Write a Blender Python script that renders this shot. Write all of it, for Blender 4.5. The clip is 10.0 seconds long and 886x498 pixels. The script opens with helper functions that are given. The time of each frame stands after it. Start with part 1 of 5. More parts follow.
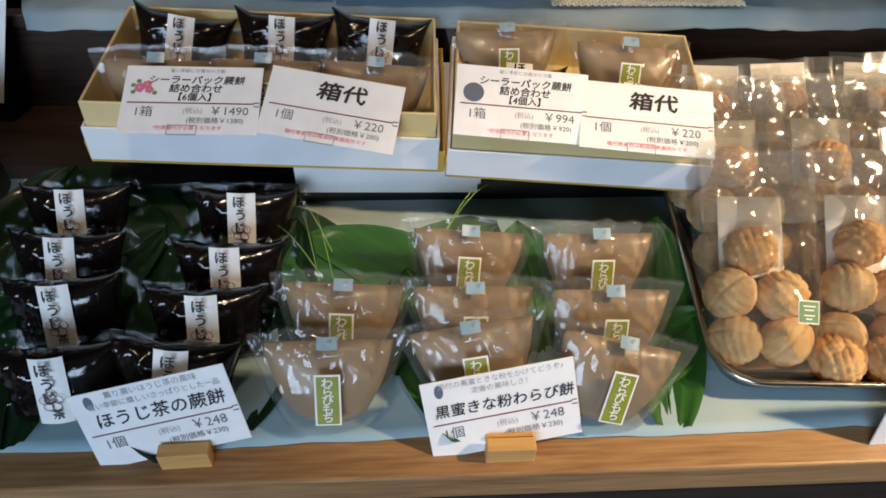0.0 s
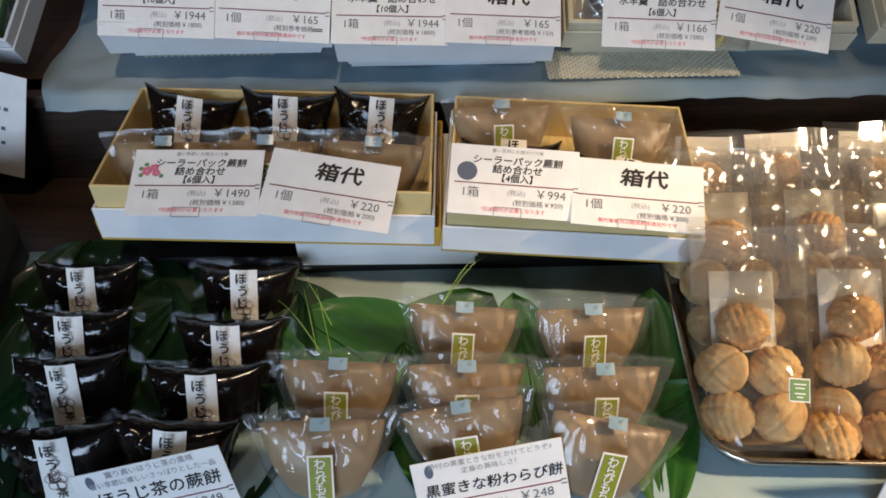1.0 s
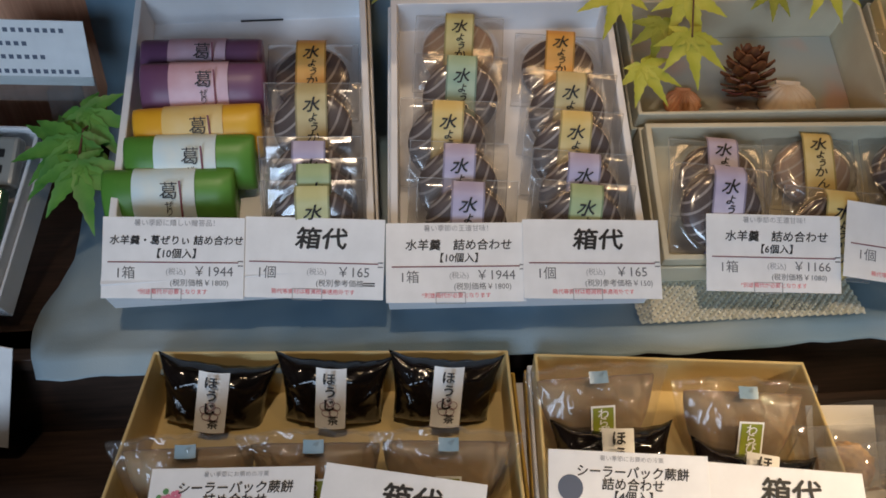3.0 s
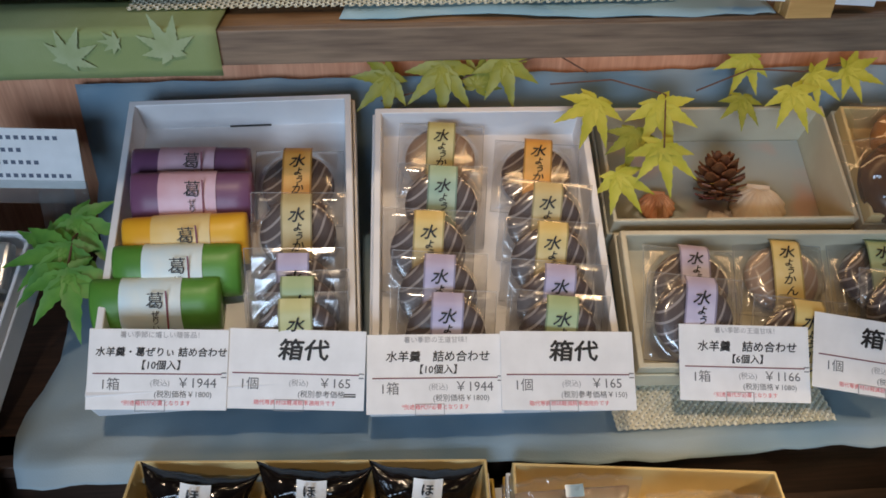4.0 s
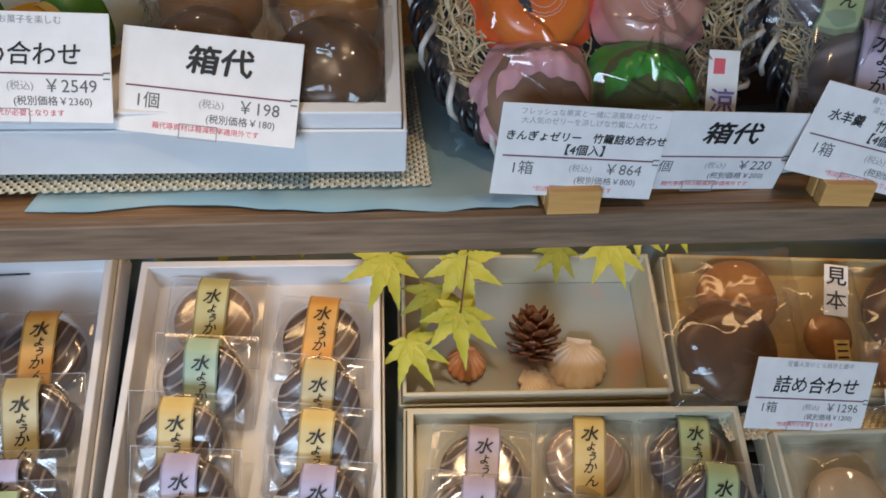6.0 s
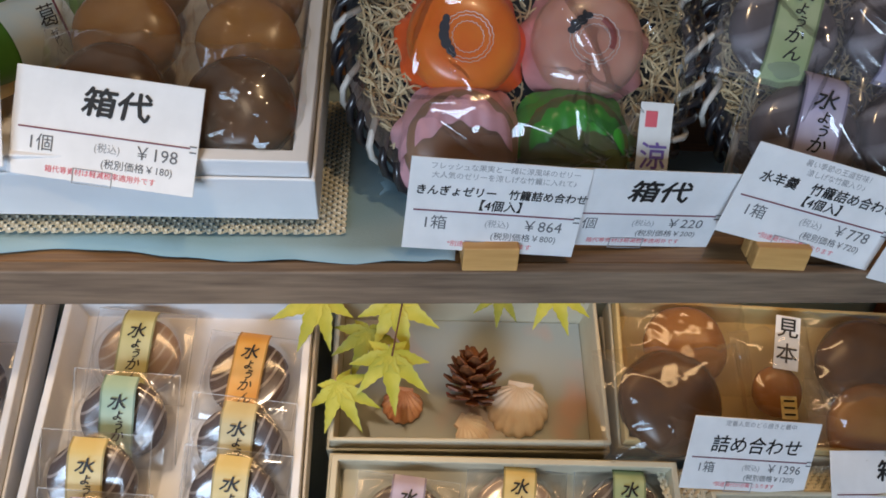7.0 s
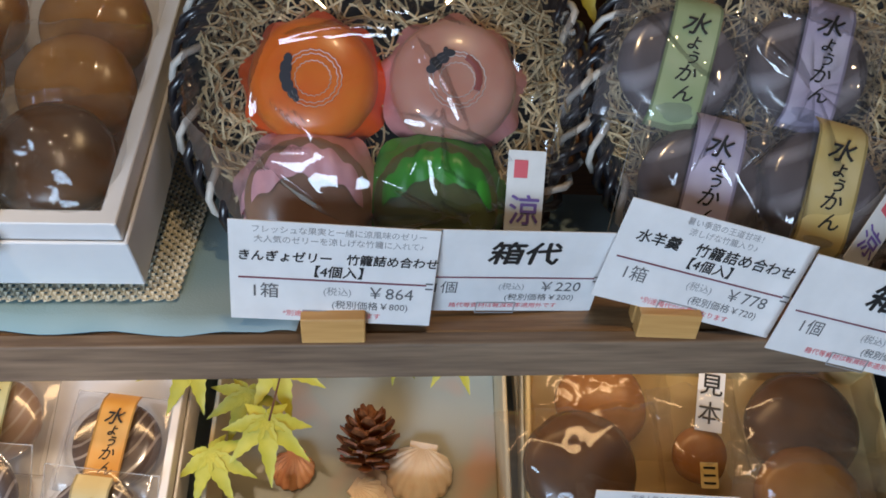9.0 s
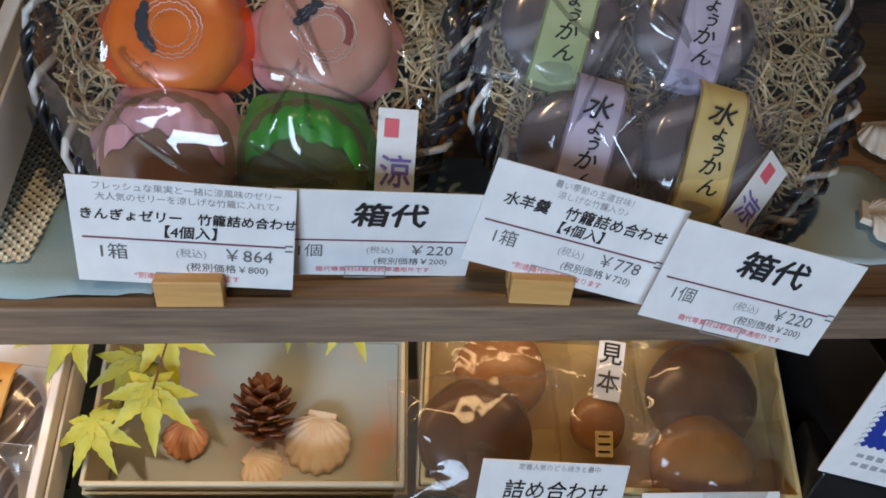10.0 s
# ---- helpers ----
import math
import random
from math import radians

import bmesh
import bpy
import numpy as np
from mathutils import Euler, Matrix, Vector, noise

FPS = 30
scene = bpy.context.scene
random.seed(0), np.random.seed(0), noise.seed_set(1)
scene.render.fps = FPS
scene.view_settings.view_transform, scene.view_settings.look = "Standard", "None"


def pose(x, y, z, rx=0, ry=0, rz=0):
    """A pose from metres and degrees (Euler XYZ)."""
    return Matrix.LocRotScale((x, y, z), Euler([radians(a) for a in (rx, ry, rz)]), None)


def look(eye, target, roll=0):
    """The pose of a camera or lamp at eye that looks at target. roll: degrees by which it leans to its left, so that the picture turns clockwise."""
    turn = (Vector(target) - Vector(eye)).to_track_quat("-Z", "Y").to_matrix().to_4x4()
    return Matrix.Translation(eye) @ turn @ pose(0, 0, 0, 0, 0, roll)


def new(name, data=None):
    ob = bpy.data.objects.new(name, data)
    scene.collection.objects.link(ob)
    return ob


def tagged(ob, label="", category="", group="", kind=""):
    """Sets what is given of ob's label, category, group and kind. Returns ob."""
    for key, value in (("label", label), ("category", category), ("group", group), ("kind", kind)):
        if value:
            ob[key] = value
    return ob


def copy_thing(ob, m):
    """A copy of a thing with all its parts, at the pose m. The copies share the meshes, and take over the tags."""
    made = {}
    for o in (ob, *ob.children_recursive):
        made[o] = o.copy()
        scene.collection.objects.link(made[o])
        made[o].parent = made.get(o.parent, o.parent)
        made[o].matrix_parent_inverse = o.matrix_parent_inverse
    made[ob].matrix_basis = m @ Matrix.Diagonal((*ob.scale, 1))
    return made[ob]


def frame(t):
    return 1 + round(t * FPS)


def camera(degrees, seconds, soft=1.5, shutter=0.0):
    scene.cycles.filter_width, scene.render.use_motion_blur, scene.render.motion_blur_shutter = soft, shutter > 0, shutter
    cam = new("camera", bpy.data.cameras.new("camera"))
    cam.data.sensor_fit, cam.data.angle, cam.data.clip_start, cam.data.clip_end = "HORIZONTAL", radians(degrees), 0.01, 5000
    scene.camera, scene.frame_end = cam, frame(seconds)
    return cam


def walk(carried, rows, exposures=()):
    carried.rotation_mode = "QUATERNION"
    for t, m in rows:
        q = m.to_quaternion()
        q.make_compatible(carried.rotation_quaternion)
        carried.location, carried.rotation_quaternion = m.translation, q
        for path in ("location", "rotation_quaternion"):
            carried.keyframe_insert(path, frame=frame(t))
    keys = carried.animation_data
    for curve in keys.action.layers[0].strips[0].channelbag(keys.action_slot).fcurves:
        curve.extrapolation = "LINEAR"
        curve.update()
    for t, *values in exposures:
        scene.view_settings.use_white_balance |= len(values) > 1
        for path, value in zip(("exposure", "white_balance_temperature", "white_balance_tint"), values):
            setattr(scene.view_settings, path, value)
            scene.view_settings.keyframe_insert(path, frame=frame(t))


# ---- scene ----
cam = camera(60.4, 10.0, soft=1.7)
PATH = [
    (0, (0.008, 0.006, 1.263), (0.117, 1.36, -0.206), 2.4),
    (0.5, (0.016, 0.015, 1.274), (0.097, 1.38, -0.186), 1.0),
    (1, (0.033, 0.019, 1.295), (0.067, 1.435, -0.117), -0.3),
    (1.5, (0.009, 0.063, 1.296), (0.004, 1.528, -0.065), -0.9),
    (2, (-0.009, 0.147, 1.303), (0.007, 1.637, -0.032), -1.3),
    (2.2, (-0.012, 0.181, 1.318), (0.018, 1.623, -0.068), -1.4),
    (3.3, (-0.026, 0.224, 1.353), (0.056, 1.762, 0.077), -0.4),
    (3.5, (-0.02, 0.231, 1.369), (0.046, 1.787, 0.114), -1.0),
    (4, (-0.016, 0.233, 1.384), (0.091, 1.818, 0.167), 0.3),
    (4.5, (-0.007, 0.239, 1.397), (0.152, 1.827, 0.192), -0.2),
    (5, (0.041, 0.274, 1.412), (0.3, 1.861, 0.222), 2.9),
    (5.5, (0.099, 0.315, 1.429), (0.278, 1.921, 0.25), 1.8),
    (5.7, (0.116, 0.332, 1.436), (0.301, 1.923, 0.238), 2.1),
    (6.8, (0.184, 0.376, 1.463), (0.370, 1.964, 0.261), 3.9),
    (7, (0.194, 0.381, 1.463), (0.366, 1.968, 0.258), 4.0),
    (7.5, (0.215, 0.403, 1.462), (0.371, 1.999, 0.268), 4.1),
    (8, (0.235, 0.424, 1.462), (0.361, 2.026, 0.271), 2.9),
    (8.5, (0.248, 0.431, 1.463), (0.378, 2.042, 0.286), 3.8),
    (9, (0.28, 0.432, 1.461), (0.437, 2.035, 0.276), 3.4),
    (9.5, (0.31, 0.433, 1.457), (0.508, 2.015, 0.249), 4.2),
    (10, (0.331, 0.436, 1.452), (0.568, 1.99, 0.215), 5.8),
]
walk(cam, [(t, look(eye, target, roll)) for t, eye, target, roll in PATH],
     [(0, 0.1), (1, -0.02), (2, -0.27), (3.5, -0.12), (4, 0.1), (4.6, 0.08), (5.5, 0.3), (7, 0.5), (8.5, 0.6), (10, 0.68)])


# ---- light ----
world = bpy.data.worlds.new("world")
scene.world = world
world.use_nodes = True
wn = world.node_tree
sky = wn.nodes.new("ShaderNodeTexSky")
sky.sky_type, sky.sun_disc, sky.sun_elevation, sky.sun_rotation = "NISHITA", False, radians(40), radians(200)
wn.links.new(sky.outputs[0], wn.nodes["Background"].inputs[0])
wn.nodes["Background"].inputs[1].default_value = 0.12


def area(name, eye, target, sx, sy, watts, colour):
    lamp = bpy.data.lights.new(name, "AREA")
    lamp.shape, lamp.size, lamp.size_y, lamp.energy, lamp.color = "RECTANGLE", sx, sy, watts, colour
    ob = new(name, lamp)
    ob.matrix_world = look(eye, target)
    return ob


def spot(name, eye, target, watts, colour, size=0.04, angle=70):
    lamp = bpy.data.lights.new(name, "SPOT")
    lamp.energy, lamp.color, lamp.shadow_soft_size, lamp.spot_size, lamp.spot_blend = watts, colour, size, radians(angle), 0.7
    ob = new(name, lamp)
    ob.matrix_world = look(eye, target)
    return ob


area("daylight_in_shopfront", (-0.75, -1.9, 1.68), (-0.2, 0.8, 1.1), 1.38, 1.06, 42, (0.55, 0.74, 1.0))
spot("side_spot", (1.15, 0.1, 1.8), (0.31, 0.335, 0.84), 98, (1.0, 0.74, 0.46), angle=27)
spot("ceiling_spot", (-0.05, 0.05, 2.45), (-0.01, 0.585, 0.95), 29, (1.0, 0.77, 0.55), angle=29)
spot("back_spot", (0.45, 0.55, 2.5), (0.26, 0.86, 1.22), 9.5, (1.0, 0.69, 0.39), angle=46)
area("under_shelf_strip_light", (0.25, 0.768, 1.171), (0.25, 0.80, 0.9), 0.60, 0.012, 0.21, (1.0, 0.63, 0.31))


# ---- materials ----
def material(name, colour, rough=0.5, metal=0.0, colour2=None, scale=40.0, detail=4.0, bump=0.0, bump_scale=300.0, stretch=(1, 1, 1),
             coat=0.0, sss=0.0, spec=0.5, contrast=(0.35, 0.65), transmission=0.0):
    m = bpy.data.materials.new(name)
    m.use_nodes = True
    nt = m.node_tree
    p = nt.nodes["Principled BSDF"]
    p.inputs["Base Color"].default_value = (*colour, 1)
    p.inputs["Roughness"].default_value = rough
    p.inputs["Metallic"].default_value = metal
    p.inputs["Coat Weight"].default_value = coat
    p.inputs["Coat Roughness"].default_value = 0.08
    p.inputs["Specular IOR Level"].default_value = spec
    p.inputs["Transmission Weight"].default_value = transmission
    if sss:
        p.inputs["Subsurface Weight"].default_value = sss
        p.inputs["Subsurface Radius"].default_value = (0.012, 0.006, 0.003)
        p.inputs["Subsurface Scale"].default_value = 0.5
    tc = nt.nodes.new("ShaderNodeTexCoord")
    mp = nt.nodes.new("ShaderNodeMapping")
    mp.inputs["Scale"].default_value = stretch
    nt.links.new(tc.outputs["Object"], mp.inputs[0])
    if colour2:
        n = nt.nodes.new("ShaderNodeTexNoise")
        n.inputs["Scale"].default_value, n.inputs["Detail"].default_value = scale, detail
        nt.links.new(mp.outputs[0], n.inputs["Vector"])
        r = nt.nodes.new("ShaderNodeValToRGB")
        r.color_ramp.elements[0].position, r.color_ramp.elements[1].position = contrast
        r.color_ramp.elements[0].color, r.color_ramp.elements[1].color = (*colour, 1), (*colour2, 1)
        nt.links.new(n.outputs[0], r.inputs[0])
        nt.links.new(r.outputs[0], p.inputs["Base Color"])
    if bump:
        n = nt.nodes.new("ShaderNodeTexNoise")
        n.inputs["Scale"].default_value, n.inputs["Detail"].default_value = bump_scale, 3
        nt.links.new(mp.outputs[0], n.inputs["Vector"])
        b = nt.nodes.new("ShaderNodeBump")
        b.inputs["Strength"].default_value, b.inputs["Distance"].default_value = bump, 0.001
        nt.links.new(n.outputs[0], b.inputs["Height"])
        nt.links.new(b.outputs[0], p.inputs["Normal"])
    return m


def film_material(name, tint, gloss, rough, bump, scale, haze=0.0, haze_colour=(0.8, 0.8, 0.8), stretch=(1, 1, 0.3), turn=(0, 25, 0), most=0.28):
    """Clear wrapping film: lets light straight through, with a crinkled gloss on top."""
    m = bpy.data.materials.new(name)
    m.use_nodes = True
    nt = m.node_tree
    nt.nodes.remove(nt.nodes["Principled BSDF"])
    out = nt.nodes["Material Output"]
    clear = nt.nodes.new("ShaderNodeBsdfTransparent")
    clear.inputs[0].default_value = (*tint, 1)
    shine = nt.nodes.new("ShaderNodeBsdfGlossy")
    shine.inputs["Roughness"].default_value = rough
    tc = nt.nodes.new("ShaderNodeTexCoord")
    n = nt.nodes.new("ShaderNodeTexNoise")
    n.inputs["Scale"].default_value, n.inputs["Detail"].default_value = scale, 3
    n.inputs["Distortion"].default_value = 0.8
    mp = nt.nodes.new("ShaderNodeMapping")
    mp.inputs["Rotation"].default_value, mp.inputs["Scale"].default_value = [radians(k) for k in turn], stretch
    nt.links.new(tc.outputs["Object"], mp.inputs[0])
    nt.links.new(mp.outputs[0], n.inputs["Vector"])
    b = nt.nodes.new("ShaderNodeBump")
    b.inputs["Strength"].default_value, b.inputs["Distance"].default_value = bump, 0.004
    nt.links.new(n.outputs[0], b.inputs["Height"])
    nt.links.new(b.outputs[0], shine.inputs["Normal"])
    fr = nt.nodes.new("ShaderNodeFresnel")
    fr.inputs["IOR"].default_value = 1.45
    nt.links.new(b.outputs[0], fr.inputs["Normal"])
    mul = nt.nodes.new("ShaderNodeMath")
    mul.operation, mul.use_clamp = "MULTIPLY", True
    mul.inputs[1].default_value = gloss
    nt.links.new(fr.outputs[0], mul.inputs[0])
    cap = nt.nodes.new("ShaderNodeMath")
    cap.operation = "MINIMUM"
    cap.inputs[1].default_value = most
    nt.links.new(mul.outputs[0], cap.inputs[0])
    body = clear
    if haze:
        d = nt.nodes.new("ShaderNodeBsdfDiffuse")
        d.inputs[0].default_value = (*haze_colour, 1)
        hm = nt.nodes.new("ShaderNodeMixShader")
        hm.inputs[0].default_value = haze
        nt.links.new(clear.outputs[0], hm.inputs[1])
        nt.links.new(d.outputs[0], hm.inputs[2])
        body = hm
    mix = nt.nodes.new("ShaderNodeMixShader")
    nt.links.new(cap.outputs[0], mix.inputs[0])
    nt.links.new(body.outputs[0], mix.inputs[1])
    nt.links.new(shine.outputs[0], mix.inputs[2])
    nt.links.new(mix.outputs[0], out.inputs["Surface"])
    return m


def wood(name, dark, light, along="X", rough=0.5, scale=9.0, bump=0.25):
    """Sawn wood with its grain along one axis: broad bands, fine fibres and a few dark streaks."""
    m = bpy.data.materials.new(name)
    m.use_nodes = True
    nt = m.node_tree
    p = nt.nodes["Principled BSDF"]
    p.inputs["Roughness"].default_value = rough
    tc = nt.nodes.new("ShaderNodeTexCoord")
    mp = nt.nodes.new("ShaderNodeMapping")
    k = 0.07
    mp.inputs["Scale"].default_value = {"X": (k, 1, 1), "Y": (1, k, 1), "Z": (1, 1, k)}[along]
    nt.links.new(tc.outputs["Object"], mp.inputs[0])
    big = nt.nodes.new("ShaderNodeTexNoise")
    big.inputs["Scale"].default_value, big.inputs["Detail"].default_value, big.inputs["Distortion"].default_value = scale * 4, 5, 0.8
    fine = nt.nodes.new("ShaderNodeTexNoise")
    fine.inputs["Scale"].default_value, fine.inputs["Detail"].default_value = scale * 40, 4
    for n in (big, fine):
        nt.links.new(mp.outputs[0], n.inputs["Vector"])
    mixf = nt.nodes.new("ShaderNodeMath")
    mixf.operation = "MULTIPLY_ADD"
    mixf.inputs[1].default_value = 0.45
    nt.links.new(fine.outputs[0], mixf.inputs[0])
    half = nt.nodes.new("ShaderNodeMath")
    half.operation = "MULTIPLY"
    half.inputs[1].default_value = 0.6
    nt.links.new(big.outputs[0], half.inputs[0])
    nt.links.new(half.outputs[0], mixf.inputs[2])
    r = nt.nodes.new("ShaderNodeValToRGB")
    r.color_ramp.elements[0].position, r.color_ramp.elements[1].position = 0.38, 0.66
    r.color_ramp.elements[0].color, r.color_ramp.elements[1].color = (*dark, 1), (*light, 1)
    nt.links.new(mixf.outputs[0], r.inputs[0])
    nt.links.new(r.outputs[0], p.inputs["Base Color"])
    b = nt.nodes.new("ShaderNodeBump")
    b.inputs["Strength"].default_value, b.inputs["Distance"].default_value = bump, 0.0008
    nt.links.new(mixf.outputs[0], b.inputs["Height"])
    nt.links.new(b.outputs[0], p.inputs["Normal"])
    return m


def swirl(name, dark, pale, scale=40, bend=3.5, span=(0.80, 0.97)):
    """Printed wrapper with pale sweeping lines over a dark sweet."""
    m = material(name, dark, 0.45, coat=0.1, spec=0.3)
    nt = m.node_tree
    p = nt.nodes["Principled BSDF"]
    tc = nt.nodes.new("ShaderNodeTexCoord")
    w = nt.nodes.new("ShaderNodeTexWave")
    w.wave_type, w.rings_direction = "RINGS", "SPHERICAL"
    w.inputs["Scale"].default_value, w.inputs["Distortion"].default_value, w.inputs["Detail"].default_value = scale, bend, 1.0
    w.inputs["Detail Scale"].default_value = 0.6
    mp = nt.nodes.new("ShaderNodeMapping")
    mp.inputs["Location"].default_value = (0.035, 0, -0.03)
    nt.links.new(tc.outputs["Object"], mp.inputs[0])
    nt.links.new(mp.outputs[0], w.inputs["Vector"])
    r = nt.nodes.new("ShaderNodeValToRGB")
    r.color_ramp.elements[0].position, r.color_ramp.elements[1].position = span
    r.color_ramp.elements[0].color, r.color_ramp.elements[1].color = (*dark, 1), (*pale, 1)
    nt.links.new(w.outputs[0], r.inputs[0])
    nt.links.new(r.outputs[0], p.inputs["Base Color"])
    return m


M = {}
M["plank_honey"] = wood("honey_wood", (0.24, 0.115, 0.045), (0.47, 0.27, 0.115), "X", 0.4)
M["plank_dark"] = wood("dark_stained_wood", (0.012, 0.007, 0.005), (0.06, 0.033, 0.022), "X", 0.5)
M["plank_grey"] = wood("weathered_brown_wood", (0.13, 0.085, 0.055), (0.29, 0.2, 0.13), "X", 0.6)
M["plank_brown"] = wood("brown_shelf_wood", (0.13, 0.066, 0.03), (0.33, 0.19, 0.088), "X", 0.4)
M["panel_red"] = wood("reddish_panel_wood", (0.5, 0.22, 0.12), (0.7, 0.36, 0.22), "Z", 0.45)
M["block"] = wood("pale_block_wood", (0.56, 0.29, 0.085), (0.72, 0.42, 0.15), "X", 0.5)
M["card"] = material("card_paper", (0.86, 0.85, 0.84), 0.45, colour2=(0.8, 0.79, 0.78), scale=60, bump=0.05)
M["ink"] = material("black_ink", (0.015, 0.014, 0.014), 0.6)
M["grey_ink"] = material("grey_ink", (0.13, 0.13, 0.135), 0.6)
M["pale_ink"] = material("pale_ink", (0.36, 0.36, 0.37), 0.6)
M["wine_ink"] = material("wine_ink", (0.2, 0.05, 0.07), 0.6)
M["red_ink"] = material("red_ink", (0.75, 0.13, 0.16), 0.6)
M["pink_ink"] = material("pink_ink", (0.72, 0.2, 0.3), 0.6)
M["slate_ink"] = material("slate_ink", (0.10, 0.12, 0.17), 0.6)
M["rose_ink"] = material("rose_ink", (0.34, 0.09, 0.08), 0.5)
M["dark_ink"] = material("dark_blue_ink", (0.025, 0.03, 0.045), 0.6)
M["green_ink"] = material("green_ink", (0.1, 0.28, 0.1), 0.6)
M["white_box"] = material("white_box_card", (0.82, 0.82, 0.83), 0.5, colour2=(0.76, 0.76, 0.77), scale=25, bump=0.04)
M["cream_box"] = material("cream_box_card", (0.72, 0.56, 0.27), 0.5, colour2=(0.66, 0.5, 0.22), scale=25, bump=0.05)
M["gold_box"] = material("gold_box_card", (0.62, 0.4, 0.08), 0.45, colour2=(0.55, 0.34, 0.06), scale=25)
M["olive_box"] = material("olive_cream_box_card", (0.62, 0.57, 0.42), 0.5, colour2=(0.56, 0.5, 0.36), scale=25, bump=0.05)
M["grey_box"] = material("grey_box_card", (0.12, 0.115, 0.115), 0.6, colour2=(0.10, 0.095, 0.095), scale=25, spec=0.2)
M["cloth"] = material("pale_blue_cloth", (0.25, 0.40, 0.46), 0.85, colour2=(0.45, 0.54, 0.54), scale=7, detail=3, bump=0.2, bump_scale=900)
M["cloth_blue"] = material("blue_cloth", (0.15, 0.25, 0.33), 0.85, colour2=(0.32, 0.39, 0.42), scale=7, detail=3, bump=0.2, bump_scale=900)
M["warabi"] = material("brown_bracken_jelly", (0.31, 0.205, 0.105), 0.4, colour2=(0.37, 0.255, 0.14), scale=30, sss=0.25, coat=0.1)
M["film_dense"] = film_material("crinkled_film", (0.985, 0.985, 0.98), 0.42, 0.04, 0.05, 60, 0.0)
M["film_milky"] = film_material("milky_pouch_film", (0.96, 0.96, 0.95), 1.5, 0.035, 0.02, 60, 0.06, (0.72, 0.7, 0.66), most=0.5)
M["film_bag"] = film_material("milky_bag_film", (0.95, 0.95, 0.94), 1.9, 0.04, 0.04, 45, 0.045, (0.78, 0.72, 0.63), most=0.55)
M["film_header"] = film_material("milky_film_header", (0.93, 0.93, 0.92), 2.2, 0.06, 0.05, 45, 0.13, (0.74, 0.7, 0.64), most=0.5)
M["film_seal"] = film_material("crimped_film_seal", (0.97, 0.97, 0.97), 0.9, 0.08, 0.1, 60, 0.045, (0.7, 0.7, 0.68))
M["label_white"] = material("label_paper", (0.84, 0.83, 0.8), 0.5, colour2=(0.78, 0.77, 0.74), scale=90)
M["label_green"] = material("olive_green_label", (0.26, 0.29, 0.03), 0.45, colour2=(0.2, 0.23, 0.02), scale=80)
M["label_darkgreen"] = material("green_label", (0.16, 0.28, 0.10), 0.45)
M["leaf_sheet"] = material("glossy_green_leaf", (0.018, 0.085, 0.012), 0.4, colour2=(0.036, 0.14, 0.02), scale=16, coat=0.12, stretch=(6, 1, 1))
# the leaf green again, with the shade among the pouches put into its colour
M["leaf_shaded"] = material("shade_darkened_green_leaf", (0.005, 0.022, 0.006), 0.45, colour2=(0.009, 0.036, 0.009), scale=16, coat=0.08, spec=0.3)
# tape whose pale blue is the sky's reflection painted into the base colour
M["tape"] = material("sky_reflection_tape", (0.20, 0.30, 0.36), 0.25, colour2=(0.28, 0.38, 0.43), scale=60)
M["black_wrap"] = material("glossy_black_wrap", (0.004, 0.003, 0.003), 0.14, colour2=(0.009, 0.006, 0.005), scale=30, coat=0.4, bump=1.0, bump_scale=110)
M["black_plastic"] = material("black_plastic", (0.01, 0.01, 0.011), 0.35)
M["steel"] = material("steel_tray", (0.62, 0.6, 0.56), 0.22, 1.0, bump=0.05, bump_scale=80)
M["wall"] = material("dark_plaster_wall", (0.065, 0.055, 0.047), 0.9, colour2=(0.05, 0.043, 0.036), scale=6)
M["floor"] = material("floor_tile", (0.3, 0.27, 0.24), 0.5, colour2=(0.25, 0.22, 0.2), scale=8)


# ---- mesh helpers ----
def part(name, bm, mat, parent, label="", m=None, smooth=False):
    """Links a bmesh (or a ready mesh) as one mesh object under a thing or a part."""
    if isinstance(bm, bpy.types.Mesh):
        me = bm
    else:
        bm.normal_update()
        me = bpy.data.meshes.new(name)
        bm.to_mesh(me)
        bm.free()
        if smooth:
            me.shade_smooth()
    if mat and not me.materials:
        me.materials.append(mat)
    ob = new(name, me)
    ob.parent = parent
    if m is not None:
        ob.matrix_local = m
    if label:
        tagged(ob, label)
    return ob


def thing(name, label, category, m=None, group="", kind=""):
    ob = new(name)
    ob.empty_display_size = 0.02
    if m is not None:
        ob.matrix_world = m
    return tagged(ob, label, category, group, kind)


def slab(sx, sy, sz, bevel=0.0, at=(0, 0, 0), bm=None):
    """A block that stands on z = 0 at the given place."""
    own = bm is None
    bm = bm or bmesh.new()
    r = bmesh.ops.create_cube(bm, size=1, matrix=Matrix.Translation((at[0], at[1], at[2] + sz / 2)) @ Matrix.Diagonal((sx, sy, sz, 1)))
    if bevel:
        edges = {e for v in r["verts"] for e in v.link_edges}
        bmesh.ops.bevel(bm, geom=list(edges), offset=bevel, segments=2, affect="EDGES", profile=0.5)
    return bm


